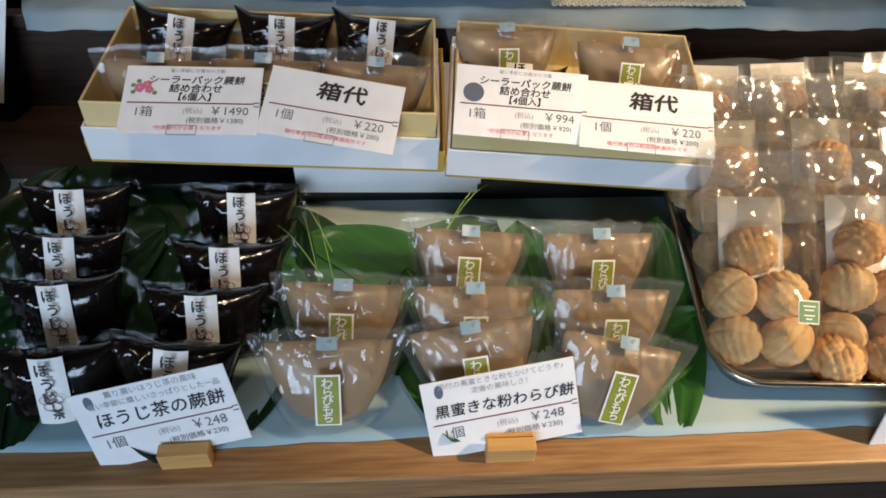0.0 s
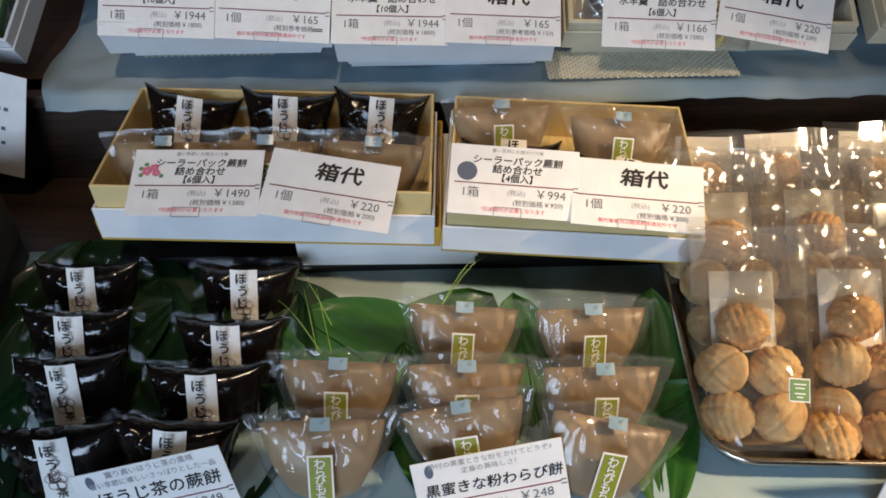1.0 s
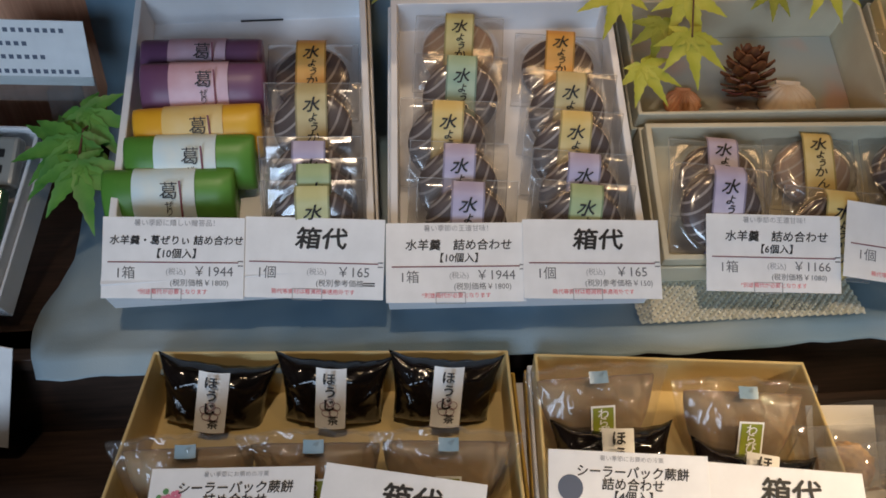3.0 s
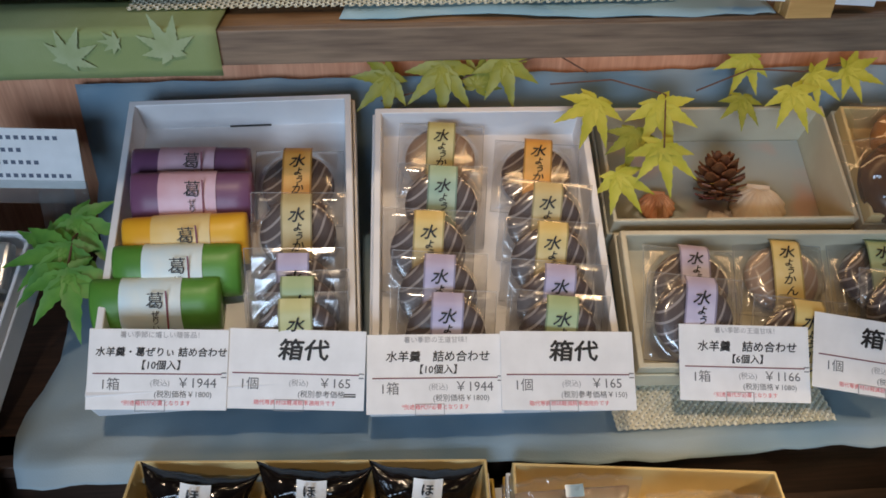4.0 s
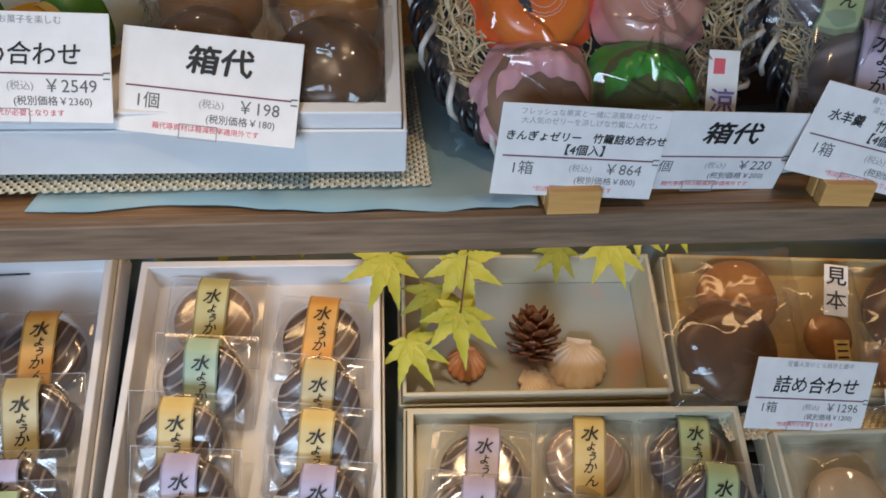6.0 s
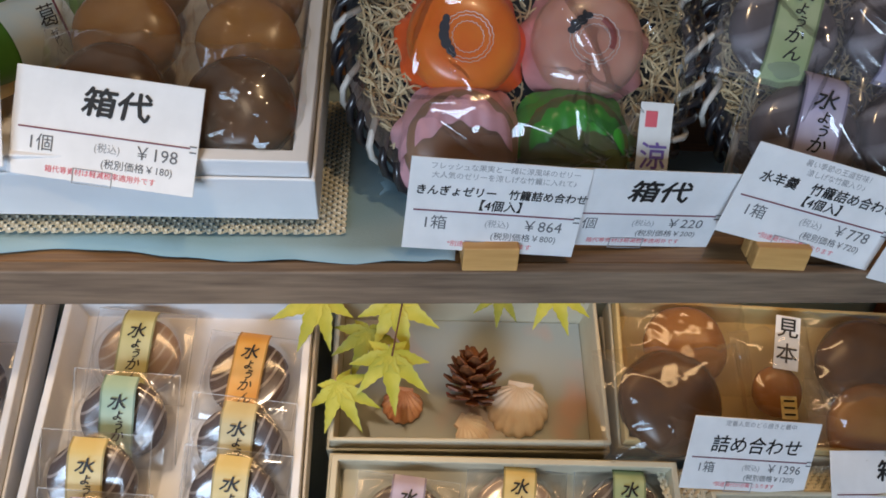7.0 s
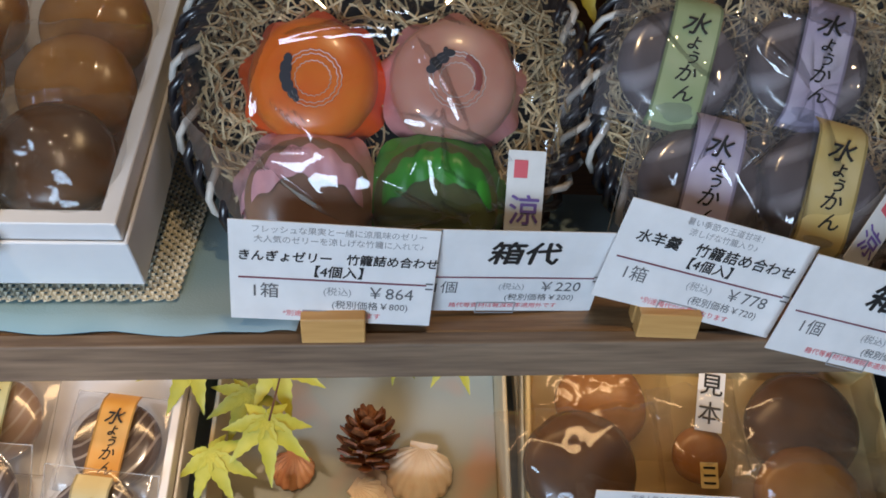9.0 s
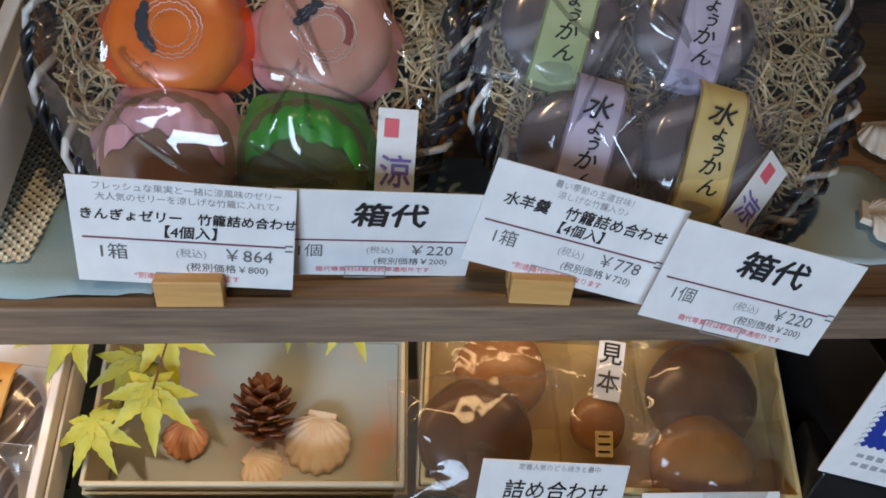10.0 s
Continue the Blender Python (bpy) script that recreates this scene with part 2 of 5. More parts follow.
def tray_mesh(w, d, h, t, floor=0.002, bevel=0.0006, flare=0.0):
    """An open tray on z = 0 with walls of thickness t; flare widens it towards its rim."""
    bm = bmesh.new()

    def ring(hw, hd, z):
        return [bm.verts.new((sx * hw, sy * hd, z)) for sx, sy in ((-1, -1), (1, -1), (1, 1), (-1, 1))]
    a, b = ring(w / 2 - flare, d / 2 - flare, 0), ring(w / 2, d / 2, h)
    c, e = ring(w / 2 - t, d / 2 - t, h), ring(w / 2 - t - flare, d / 2 - t - flare, floor)
    for lo, hi in ((a, b), (b, c), (c, e)):
        for i in range(4):
            j = (i + 1) % 4
            bm.faces.new((lo[i], lo[j], hi[j], hi[i]))
    bm.faces.new(a[::-1])
    bm.faces.new(e)
    bmesh.ops.bevel(bm, geom=bm.edges[:], offset=bevel, segments=1, affect="EDGES")
    return bm


def grid(nx, ny, f, bm=None):
    """A sheet of nx by ny quads; f(u, v) gives the place, u and v from 0 to 1."""
    bm = bm or bmesh.new()
    vs = [[bm.verts.new(f(i / nx, j / ny)) for i in range(nx + 1)] for j in range(ny + 1)]
    for j in range(ny):
        for i in range(nx):
            bm.faces.new((vs[j][i], vs[j][i + 1], vs[j + 1][i + 1], vs[j + 1][i]))
    return bm


def loft(rings, closed_ends=True, bm=None):
    bm = bm or bmesh.new()
    vs = [[bm.verts.new(p) for p in r] for r in rings]
    n = len(rings[0])
    for a, b in zip(vs, vs[1:]):
        for i in range(n):
            j = (i + 1) % n
            bm.faces.new((a[i], a[j], b[j], b[i]))
    if closed_ends:
        bm.faces.new(vs[0][::-1])
        bm.faces.new(vs[-1])
    return bm


def tube(points, r, sides=6, bm=None, taper=1.0):
    """A round rod along points."""
    rings, pts = [], [Vector(p) for p in points]
    n = len(pts)
    for i, p in enumerate(pts):
        way = (pts[min(i + 1, n - 1)] - pts[max(i - 1, 0)]).normalized()
        u = way.orthogonal().normalized()
        if i and rings:
            u = (last - last.dot(way) * way).normalized()
        last = u
        v = way.cross(u)
        rr = r * (1 + (taper - 1) * i / max(1, n - 1))
        rings.append([p + rr * (math.cos(a) * u + math.sin(a) * v) for a in (2 * math.pi * k / sides for k in range(sides))])
    return loft(rings, True, bm)


def creases(seed, count, w, h, rise=0.0022, wide=0.0015, long=(0.3, 0.7)):
    """Sharp folds on a film w by h in size: gives the height of the folds at a place counted from its middle."""
    rnd = random.Random(seed)
    folds = []
    for k in range(count):
        x, z, a = rnd.uniform(-0.5, 0.5) * w, rnd.uniform(-0.5, 0.5) * h, rnd.uniform(0, math.pi)
        ln = rnd.uniform(*long) * min(w, h)
        folds.append((x, z, math.cos(a), math.sin(a), ln, rise * rnd.uniform(0.4, 1.0), rnd.uniform(-0.25, 0.25)))

    def height(x, z):
        total = 0.0
        for fx, fz, c, sn, ln, up, bow in folds:
            along = (x - fx) * c + (z - fz) * sn
            t = along / ln
            if -0.5 < t < 0.5:
                off = (z - fz) * c - (x - fx) * sn - bow * ln * (t * t)
                if abs(off) < 4 * wide:
                    total += up * (1 - 4 * t * t) * math.exp(-abs(off) / wide)
        return total
    return height


TEXTS = {}


def lettering(body, size, mat, bold=0.0, shear=0.0, upright=False, squeeze=1.0):
    """The mesh of a line of writing, centred on its origin, in the plane x-z, read from the front (-y)."""
    key = (body, size, mat.name, bold, shear, upright, squeeze)
    if key not in TEXTS:
        cu = bpy.data.curves.new("writing", "FONT")
        cu.body = "\n".join(body) if upright else body
        cu.size, cu.align_x, cu.align_y, cu.offset, cu.shear, cu.resolution_u = 1.0, "CENTER", "CENTER", 0.0, shear, 2
        cu.space_line = 0.78 if upright else 1.0
        ob = new("writing", cu)
        me = bpy.data.meshes.new_from_object(ob.evaluated_get(bpy.context.evaluated_depsgraph_get()))
        bpy.data.objects.remove(ob)
        bpy.data.curves.remove(cu)
        me.transform(pose(0, 0, 0, 90, 0, 0) @ Matrix.Diagonal((squeeze * size, size, size, 1)))
        if bold:
            # heavier strokes: the same strokes laid again a hair to each side
            bm = bmesh.new()
            for dx, dy, dz in ((-bold, 0, 0), (bold, -0.00003, 0), (0, -0.00006, bold), (0, -0.00009, -bold)):
                n0 = len(bm.verts)
                bm.from_mesh(me)
                bm.verts.ensure_lookup_table()
                for v in bm.verts[n0:]:
                    v.co += Vector((dx, dy, dz))
            bm.to_mesh(me)
            bm.free()
        me.materials.clear()
        me.materials.append(mat)
        me.name = "lettering"
        TEXTS[key] = me
    return TEXTS[key]


def write(body, size, mat, parent, x, z, y=-0.0008, **k):
    return part("lettering", lettering(body, size, mat, **k), None, parent, "", pose(x, y, z))


def bar(w, h, mat, parent, x, z, y=-0.0007, name="printed_bar", label=""):
    return part(name, slab(w, 0.0003, h), mat, parent, label, pose(x, y, z - h / 2))


# ---- room ----
def room():
    def wall(name, sx, sy, sz, x, y, z, mat, label, cat="wall"):
        ob = part(name, slab(sx, sy, sz), mat, None, "", pose(x, y, z))
        return tagged(ob, label, cat, kind="structure")
    wall("floor", 5.2, 4.4, 0.1, 0.3, -0.4, -0.1, M["floor"], "plain brown shop floor", "floor")
    wall("ceiling", 5.2, 4.4, 0.1, 0.3, -0.4, 2.7, M["wall"], "plain dark plaster shop ceiling", "ceiling")
    wall("wall_north", 5.2, 0.1, 2.7, 0.3, 1.35, 0, M["wall"], "plain dark plaster wall behind the display")
    wall("wall_east", 0.1, 3.4, 2.7, 2.75, -0.4, 0, M["wall"], "plain dark plaster side wall")
    wall("wall_west", 0.1, 3.4, 2.7, -2.25, -0.4, 0, M["wall"], "plain dark plaster side wall")
    wall("wall_south_low", 1.4, 0.1, 1.1, -0.75, -2.05, 0, M["wall"], "low wall beneath the shop window")
    wall("wall_south_high", 1.4, 0.1, 0.43, -0.75, -2.05, 2.27, M["wall"], "wall strip above the shop window")
    wall("wall_south_west", 0.75, 0.1, 2.7, -1.825, -2.05, 0, M["wall"], "wall beside the shop window")
    wall("wall_south_east", 2.85, 0.1, 2.7, 1.375, -2.05, 0, M["wall"], "wall beside the shop window")


room()


# ---- display shelf ----
def display_shelf():
    d = thing("display_shelf", "stepped wooden shop display with three shelves", "display shelf")
    part("board", slab(1.5, 0.118, 0.03, 0.002), M["plank_honey"], d, "honey-coloured front board of the lowest shelf", pose(0.15, 0.281, 0.79))
    part("board", slab(1.5, 0.48, 0.03, 0.002), M["plank_dark"], d, "dark stained rear board of the lowest shelf", pose(0.15, 0.5805, 0.79))
    part("fascia", slab(1.5, 0.02, 0.08, 0.002), M["plank_dark"], d, "dark stained front rail", pose(0.15, 0.236, 0.709))
    part("riser", slab(1.5, 0.02, 0.10, 0.001), M["plank_dark"], d, "dark stained riser", pose(0.15, 0.615, 0.82))
    part("board", slab(1.5, 0.32, 0.012, 0.001), M["plank_dark"], d, "dark stained middle board", pose(0.15, 0.755, 0.908))
    part("back_panel", slab(1.5, 0.015, 0.264, 0.001), M["panel_red"], d, "reddish back panel with upright grain", pose(0.15, 0.895, 0.915))
    part("edge_strip", slab(1.553, 0.009, 0.0235, 0.0012), M["plank_grey"], d, "weathered grey-brown edge strip of the upper board", pose(0.3145, 0.7095, 1.1775))
    part("board", slab(1.05, 0.389, 0.022, 0.0015), M["plank_brown"], d, "brown upper board", pose(0.065, 0.909, 1.178))
    part("board", slab(0.5, 0.0375, 0.022, 0.0015), M["plank_brown"], d, "brown upper board", pose(0.8405, 0.7335, 1.178))
    part("board", slab(0.5, 0.36, 0.022, 0.0015), M["plank_honey"], d, "honey-coloured upper board set back", pose(0.845, 0.935, 1.178))
    part("back_panel", slab(1.9, 0.015, 0.75, 0.001), M["plank_dark"], d, "dark back panel", pose(0.15, 1.115, 1.19))
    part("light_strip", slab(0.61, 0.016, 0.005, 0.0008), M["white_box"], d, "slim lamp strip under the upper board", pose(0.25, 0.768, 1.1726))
    part("foot_panel", slab(1.45, 0.55, 0.71, 0.002), M["plank_dark"], d, "dark base cabinet", pose(0.15, 0.53, 0))
    return d


display_shelf()


# ---- cloths ----
def wave(x, y, s, a):
    return a * noise.noise(Vector((x * s, y * s, 3.7)))


def cloth(name, label, x0, x1, profile, nx, edge=0.004, wrinkle=0.0015, mat=None):
    """A thin cloth that follows a profile of (y, z) from its front hem to its back."""
    pts = []
    for (ya, za), (yb, zb) in zip(profile, profile[1:]):
        for k in range(6):
            pts.append((ya + (yb - ya) * k / 6, za + (zb - za) * k / 6))
    pts.append(profile[-1])

    def f(u, v):
        y, z = pts[round(v * (len(pts) - 1))]
        x = x0 + (x1 - x0) * u
        hem = edge * (noise.noise(Vector((x * 9, 1.3, 0))) + 0.5 * noise.noise(Vector((x * 31, 5, 0)))) * (1 - v) ** 3
        return (x + wave(y, x, 14, edge * (1 if 0 < u < 1 else 2)), y + hem, z + abs(wave(x, y, 22, wrinkle)) + abs(wave(x, y, 60, wrinkle * 0.4)))
    ob = thing(name, label, "cloth")
    c = part("sheet", grid(nx, len(pts) - 1, f), mat or M["cloth"], ob, smooth=True)
    c.modifiers.new("thick", "SOLIDIFY").thickness = 0.0006
    return ob


cloth("display_cloth", "pale blue cloth spread on the lowest shelf", -0.45, 0.55, [(0.246, 0.8215), (0.30, 0.8225), (0.5, 0.8225)], 70)
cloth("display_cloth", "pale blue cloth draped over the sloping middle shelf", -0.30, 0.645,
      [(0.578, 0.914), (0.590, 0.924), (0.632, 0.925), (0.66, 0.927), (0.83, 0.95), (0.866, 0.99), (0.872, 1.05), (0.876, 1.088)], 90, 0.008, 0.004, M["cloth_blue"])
cloth("display_cloth", "pale blue cloth beneath the gift box on the upper shelf", -0.05, 0.24, [(0.716, 1.2015), (0.80, 1.2025), (0.95, 1.2025)], 40, 0.01, 0.003)


# ---- price cards ----
CARD_W, CARD_H = 0.096, 0.0555


def price_card(label, place, yaw, lean, roll, unit, price, net, title=(), big="", head=(), red="", extra=None):
    """A white price card; place is its middle."""
    m = Matrix.Translation(place) @ pose(0, 0, 0, 0, 0, yaw) @ pose(0, 0, 0, -lean, 0, 0) @ pose(0, 0, 0, 0, roll, 0)
    c = thing("price_card", label, "price card", m, "price cards")
    part("card", slab(CARD_W, 0.0009, CARD_H, 0.0003, (0, 0, -CARD_H / 2)), M["card"], c)
    z = 0.0235
    for line, size in head:
        write(line, size, M["pale_ink"], c, 0.002, z)
        z -= size * 1.25
    if big:
        write(big, 0.0155, M["ink"], c, 0.004, 0.0125, bold=0.00045, shear=0.12, squeeze=1.15)
    for line, size, tz in title:
        write(line, size, M["ink"], c, 0.002, tz, bold=0.00012, shear=0.1)
    part("rule", slab(0.088, 0.0003, 0.0008), M["wine_ink"], c, "wine-red printed rule", pose(0, -0.0007, -0.0035))
    write(unit, 0.0092, M["grey_ink"], c, -0.032, -0.0108)
    write("(税込)", 0.0052, M["pale_ink"], c, 0.002, -0.0095)
    write(price, 0.0092, M["grey_ink"], c, 0.027, -0.0095)
    write(net, 0.0052, M["grey_ink"], c, 0.018, -0.0172)
    if red:
        write(red, 0.0038, M["red_ink"], c, 0, -0.0232)
    for k in (0, 1):
        bar(0.0035, 0.0007, M["grey_ink"], c, 0.0455, -0.0022 - 0.003 * k)
    if red:
        # clear clip tab at the foot of the card, seen by its rim
        bm = slab(0.020, 0.0004, 0.0004, 0, (0, 0, 0))
        slab(0.020, 0.0004, 0.0004, 0, (0, 0, 0.0075), bm)
        slab(0.0004, 0.0004, 0.0079, 0, (-0.010, 0, 0), bm)
        slab(0.0004, 0.0004, 0.0079, 0, (0.010, 0, 0), bm)
        part("clip_tab", bm, M["pale_ink"], c, "clear clip tab", pose(-0.004, -0.0008, -CARD_H / 2 - 0.001))
    if extra:
        extra(c)
    return c


BOX_RED = "箱代等資材は軽減税率適用外です"
SET_RED = "*別途箱代が必要となります"


def blossom(c):
    """Printed pink blossoms with green leaves."""
    for x, z, r in ((-0.037, 0.009, 0.0038), (-0.032, 0.012, 0.003), (-0.030, 0.0075, 0.003)):
        bm = bmesh.new()
        for k in range(5):
            a = k * 1.257
            bmesh.ops.create_circle(bm, cap_ends=True, segments=8, radius=r * 0.5, matrix=pose(x + r * 0.6 * math.cos(a), -0.0008, z + r * 0.6 * math.sin(a), 90, 0, 0))
        part("printed_blossom", bm, M["pink_ink"], c)
    bm = bmesh.new()
    for x, z in ((-0.041, 0.0055), (-0.026, 0.005), (-0.038, 0.0145), (-0.0415, 0.011)):
        bmesh.ops.create_circle(bm, cap_ends=True, segments=8, radius=0.0018, matrix=pose(x, -0.0007, z, 90, 0, 0))
    part("printed_leaves", bm, M["green_ink"], c)


def round_mark(c):
    bm = bmesh.new()
    bmesh.ops.create_circle(bm, cap_ends=True, segments=24, radius=0.0075, matrix=pose(-0.035, -0.0007, 0.006, 90, 0, 0))
    part("printed_mark", bm, M["slate_ink"], c)


def leaf_mark(c):
    bm = bmesh.new()
    bmesh.ops.create_circle(bm, cap_ends=True, segments=12, radius=0.004, matrix=pose(-0.037, -0.0007, 0.0205, 90, 0, 0) @ Matrix.Diagonal((0.7, 1.2, 1, 1)))
    part("printed_mark", bm, M["slate_ink"], c)


def box_fee(place, yaw, lean, roll, price, net, label="white price card for the box, propped on a gift box"):
    return price_card(label, place, yaw, lean, roll, "1個", price, net, big="箱代", red=BOX_RED)


price_card("white price card with brush lettering, held in a wooden block", (-0.139, 0.251, 0.851), 0.4, 22.9, -12.4, "1個", "￥248", "(税別価格￥230)",
           title=(("ほうじ茶の蕨餅", 0.0115, 0.006),), head=(("薫り高いほうじ茶の風味", 0.0052), ("暑い季節に嬉しいさっぱりとした一品", 0.0048)), extra=leaf_mark)
price_card("white price card with brush lettering, held in a wooden block", (0.069, 0.252, 0.848), 1.7, 26.9, -8.8, "1個", "￥248", "(税別価格￥230)",
           title=(("黒蜜きな粉わらび餅", 0.0098, 0.0055),), head=(("添付の黒蜜ときな粉をかけてどうぞ♪", 0.0048), ("定番の美味しさ！", 0.0048)), extra=leaf_mark)
price_card("white price card with printed pink blossoms, propped on a gift box", (-0.137, 0.452, 0.9375), -1.5, 69.5, 0.6, "1箱", "￥1490", "(税別価格￥1380)",
           title=(("シーラーパック蕨餅", 0.0075, 0.0155), ("詰め合わせ", 0.0075, 0.0085), ("【6個入】", 0.007, 0.0015)), head=(("暑い季節にお薦めの冷菓", 0.0035),), red=SET_RED, extra=blossom)
box_fee((-0.039, 0.444, 0.9345), 4.6, 68.3, 14.8, "￥220", "(税別価格￥200)")
price_card("white price card with a round mark, propped on a gift box", (0.096, 0.450, 0.9335), 1.0, 62, 6.5, "1箱", "￥994", "(税別価格￥920)",
           title=(("シーラーパック蕨餅", 0.0075, 0.0155), ("詰め合わせ", 0.0075, 0.0085), ("【4個入】", 0.007, 0.0015)), head=(("暑い季節にお薦めの冷菓", 0.0035),), red=SET_RED, extra=round_mark)
box_fee((0.186, 0.438, 0.9285), -4, 68, 4.0, "￥220", "(税別価格￥200)")
price_card("white price card propped on an open gift box", (-0.188, 0.613, 0.996), -0.4, 43.8, 2.7, "1箱", "￥1944", "(税別価格￥1800)",
           title=(("水羊羹・葛ぜりぃ 詰め合わせ", 0.0068, 0.0115), ("【10個入】", 0.007, 0.0025)), head=(("暑い季節に嬉しい贈答品！", 0.0048),), red=SET_RED)


def struck_price(c):
    for k in range(2):
        bar(0.008, 0.0008, M["ink"], c, 0.038, -0.0165 - 0.0016 * k, name="pen_stroke")


fee = box_fee((-0.093, 0.611, 0.992), 0.3, 43.8, 4.1, "￥165", "(税別参考価格")
struck_price(fee)
price_card("white price card propped on an open gift box", (0.004, 0.604, 0.989), 1.1, 52, 2.7, "1箱", "￥1944", "(税別価格￥1800)",
           title=(("水羊羹　詰め合わせ", 0.0082, 0.0115), ("【10個入】", 0.007, 0.0025)), head=(("暑い季節の王道甘味！", 0.0048),), red=SET_RED)
box_fee((0.098, 0.602, 0.9885), 3.2, 52, 5.0, "￥165", "(税別参考価格￥150)")
price_card("white price card propped on an open gift box", (0.232, 0.611, 0.978), -2.8, 45.8, 1.9, "1箱", "￥1166", "(税別価格￥1080)",
           title=(("水羊羹　詰め合わせ", 0.0082, 0.0115), ("【6個入】", 0.007, 0.0025)), head=(("暑い季節の王道甘味！", 0.0048),), red=SET_RED)
box_fee((0.329, 0.606, 0.982), 0.5, 50.8, 11.8, "￥220", "(税別価格￥200)")
price_card("white price card propped on a box of brown jellies", (0.455, 0.702, 1.039), 3.4, 22.3, 8.0, "1箱", "￥1296", "(税別価格￥1200)",
           title=(("詰め合わせ", 0.0138, 0.0070),), head=(("定番人気のどら焼きと最中", 0.0045),), red=SET_RED)
box_fee((0.566, 0.690, 1.012), 1.7, 44, 2.5, "￥220", "(税別価格￥200)")
price_card("white price card propped on the large white box", (-0.040, 0.738, 1.279), -2, 28, 0.9, "1箱", "￥2549", "(税別価格￥2360)",
           title=(("詰め合わせ", 0.0125, 0.006),), head=(("季節のお菓子を楽しむ", 0.0045),), red=SET_RED)
box_fee((0.056, 0.736, 1.268), -6, 34, 4, "￥198", "(税別価格￥180)")
price_card("white price card held in a wooden block", (0.257, 0.715, 1.2365), 0.8, 3.5, 4.3, "1箱", "￥864", "(税別価格￥800)",
           title=(("きんぎょゼリー　竹籠詰め合わせ", 0.0062, 0.009), ("【4個入】", 0.007, 0.0015)), head=(("フレッシュな果実と一緒に涼風味のゼリー", 0.0042), ("大人気のゼリーを涼しげな竹籠に入れて♪", 0.0042)), red=SET_RED)
box_fee((0.343, 0.725, 1.230), 3, -7, 3.6, "￥220", "(税別価格￥200)", "white price card for the box, standing beside another card")
price_card("white price card held in a wooden block", (0.436, 0.716, 1.238), -4.5, 7.5, 12.8, "1箱", "￥778", "(税別価格￥720)",
           title=(("水羊羹　竹籠詰め合わせ", 0.0075, 0.010), ("【4個入】", 0.007, 0.002)), head=(("暑い季節の王道甘味！", 0.0042), ("涼しげな竹籠入り♪", 0.0042)), red=SET_RED)
box_fee((0.5235, 0.697, 1.2195), -4, 8, 12.5, "￥220", "(税別価格￥200)", "white price card for the box, overlapping another card")


def card_block(x, y, z, yaw):
    b = thing("card_holder", "small pale wooden block holding a price card", "card holder", pose(x, y, z, 0, 0, yaw), "card holders")
    part("front_block", slab(0.031, 0.009, 0.016, 0.0008, (0, -0.0055, 0)), M["block"], b)
    part("back_block", slab(0.031, 0.009, 0.013, 0.0008, (0, 0.0055, 0)), M["block"], b)
    return b


card_block(-0.127, 0.243, 0.820, 2)
card_block(0.074, 0.240, 0.820, 0)
card_block(0.256, 0.7165, 1.2, 0)
card_block(0.424, 0.718, 1.2, -4)


# ---- jelly pouches ----
def pouch(name, label, category, group, body_mat, half, height, front, film_half, film_top, film, seed):
    """A jelly in a clear pouch that stands on its rounded base. half, front: half width and half depth by height."""
    p = thing(name, label, category, None, group)
    rings = []
    n = 20
    for k in range(9):
        t = k / 8
        z = 0.002 + height * t
        hw = half[0] + (half[1] - half[0]) * (1 - (1 - t) ** 1.7)
        hd = front * (0.6 + 1.5 * t - 2.08 * t * t) + 0.001
        if k == 0:
            hw, hd = hw * 0.8, hd * 0.7
        ring = []
        for i in range(n):
            a = 2 * math.pi * i / n
            c, s = math.cos(a), math.sin(a)
            ring.append((hw * abs(c) ** 0.8 * math.copysign(1, c), hd * abs(s) ** 0.8 * math.copysign(1, s), z + 0.0018 * noise.noise(Vector((c * 2, s * 2, t * 3)))))
        rings.append(ring)
    part("jelly", loft(rings), body_mat, p, smooth=True)

    fold = creases(seed, 9, 2 * film_half[1], film_top, 0.0026, 0.0012, (0.5, 1.2))

    def skin(u, v):
        s = u * 2 - 1
        z = 0.001 + film_top * v
        hw = film_half[0] + (film_half[1] - film_half[0]) * v ** 0.8

        def belly(q):
            return (front + 0.0025) * max(0.0, 1 - s * s) ** 0.5 * (0.75 + 0.9 * q - 1.65 * q * q)
        bulge = belly(v)
        if seed == 5 and abs(s + 0.05) < 0.2 and 0.74 < v < 0.93:
            bulge = 0.65 * belly(0.80) + 0.35 * bulge
        crease = 0.0011 * v * noise.noise(Vector((s * 3, v * 3, seed))) - fold(s * hw, z - film_top / 2) * (0.35 + 0.65 * v) + 0.0035 * v ** 3 * noise.noise(Vector((s * 11, v * 6, seed + 3)))
        return (s * hw, -bulge - 0.0012 + crease, z + 0.0035 * v * noise.noise(Vector((s * 5, 8, seed))) - 0.004 * v * s * s)
    part("film_wrap", grid(72, 52, skin), film, p, "clear crinkled film", smooth=True)
    bm = grid(16, 2, lambda u, v: ((u * 2 - 1) * film_half[1], 0.0006 * math.sin(u * 90) - 0.001, film_top - 0.001 + 0.0035 * v - 0.004 * (u * 2 - 1) ** 2 + 0.0035 * noise.noise(Vector(((u * 2 - 1) * 5, 8, seed)))))
    part("seal", bm, M["film_seal"] if seed == 5 else M["film_dense"], p, "crimped film seal")
    return p


def bent_label(w, h, lean, y, z, curve=0.002):
    """A paper label that follows the pouch."""
    return grid(6, 8, lambda u, v: ((u - 0.5) * w, y - curve * (1 - (2 * u - 1) ** 2) + lean * (v - 0.5), z + (v - 0.5) * h))


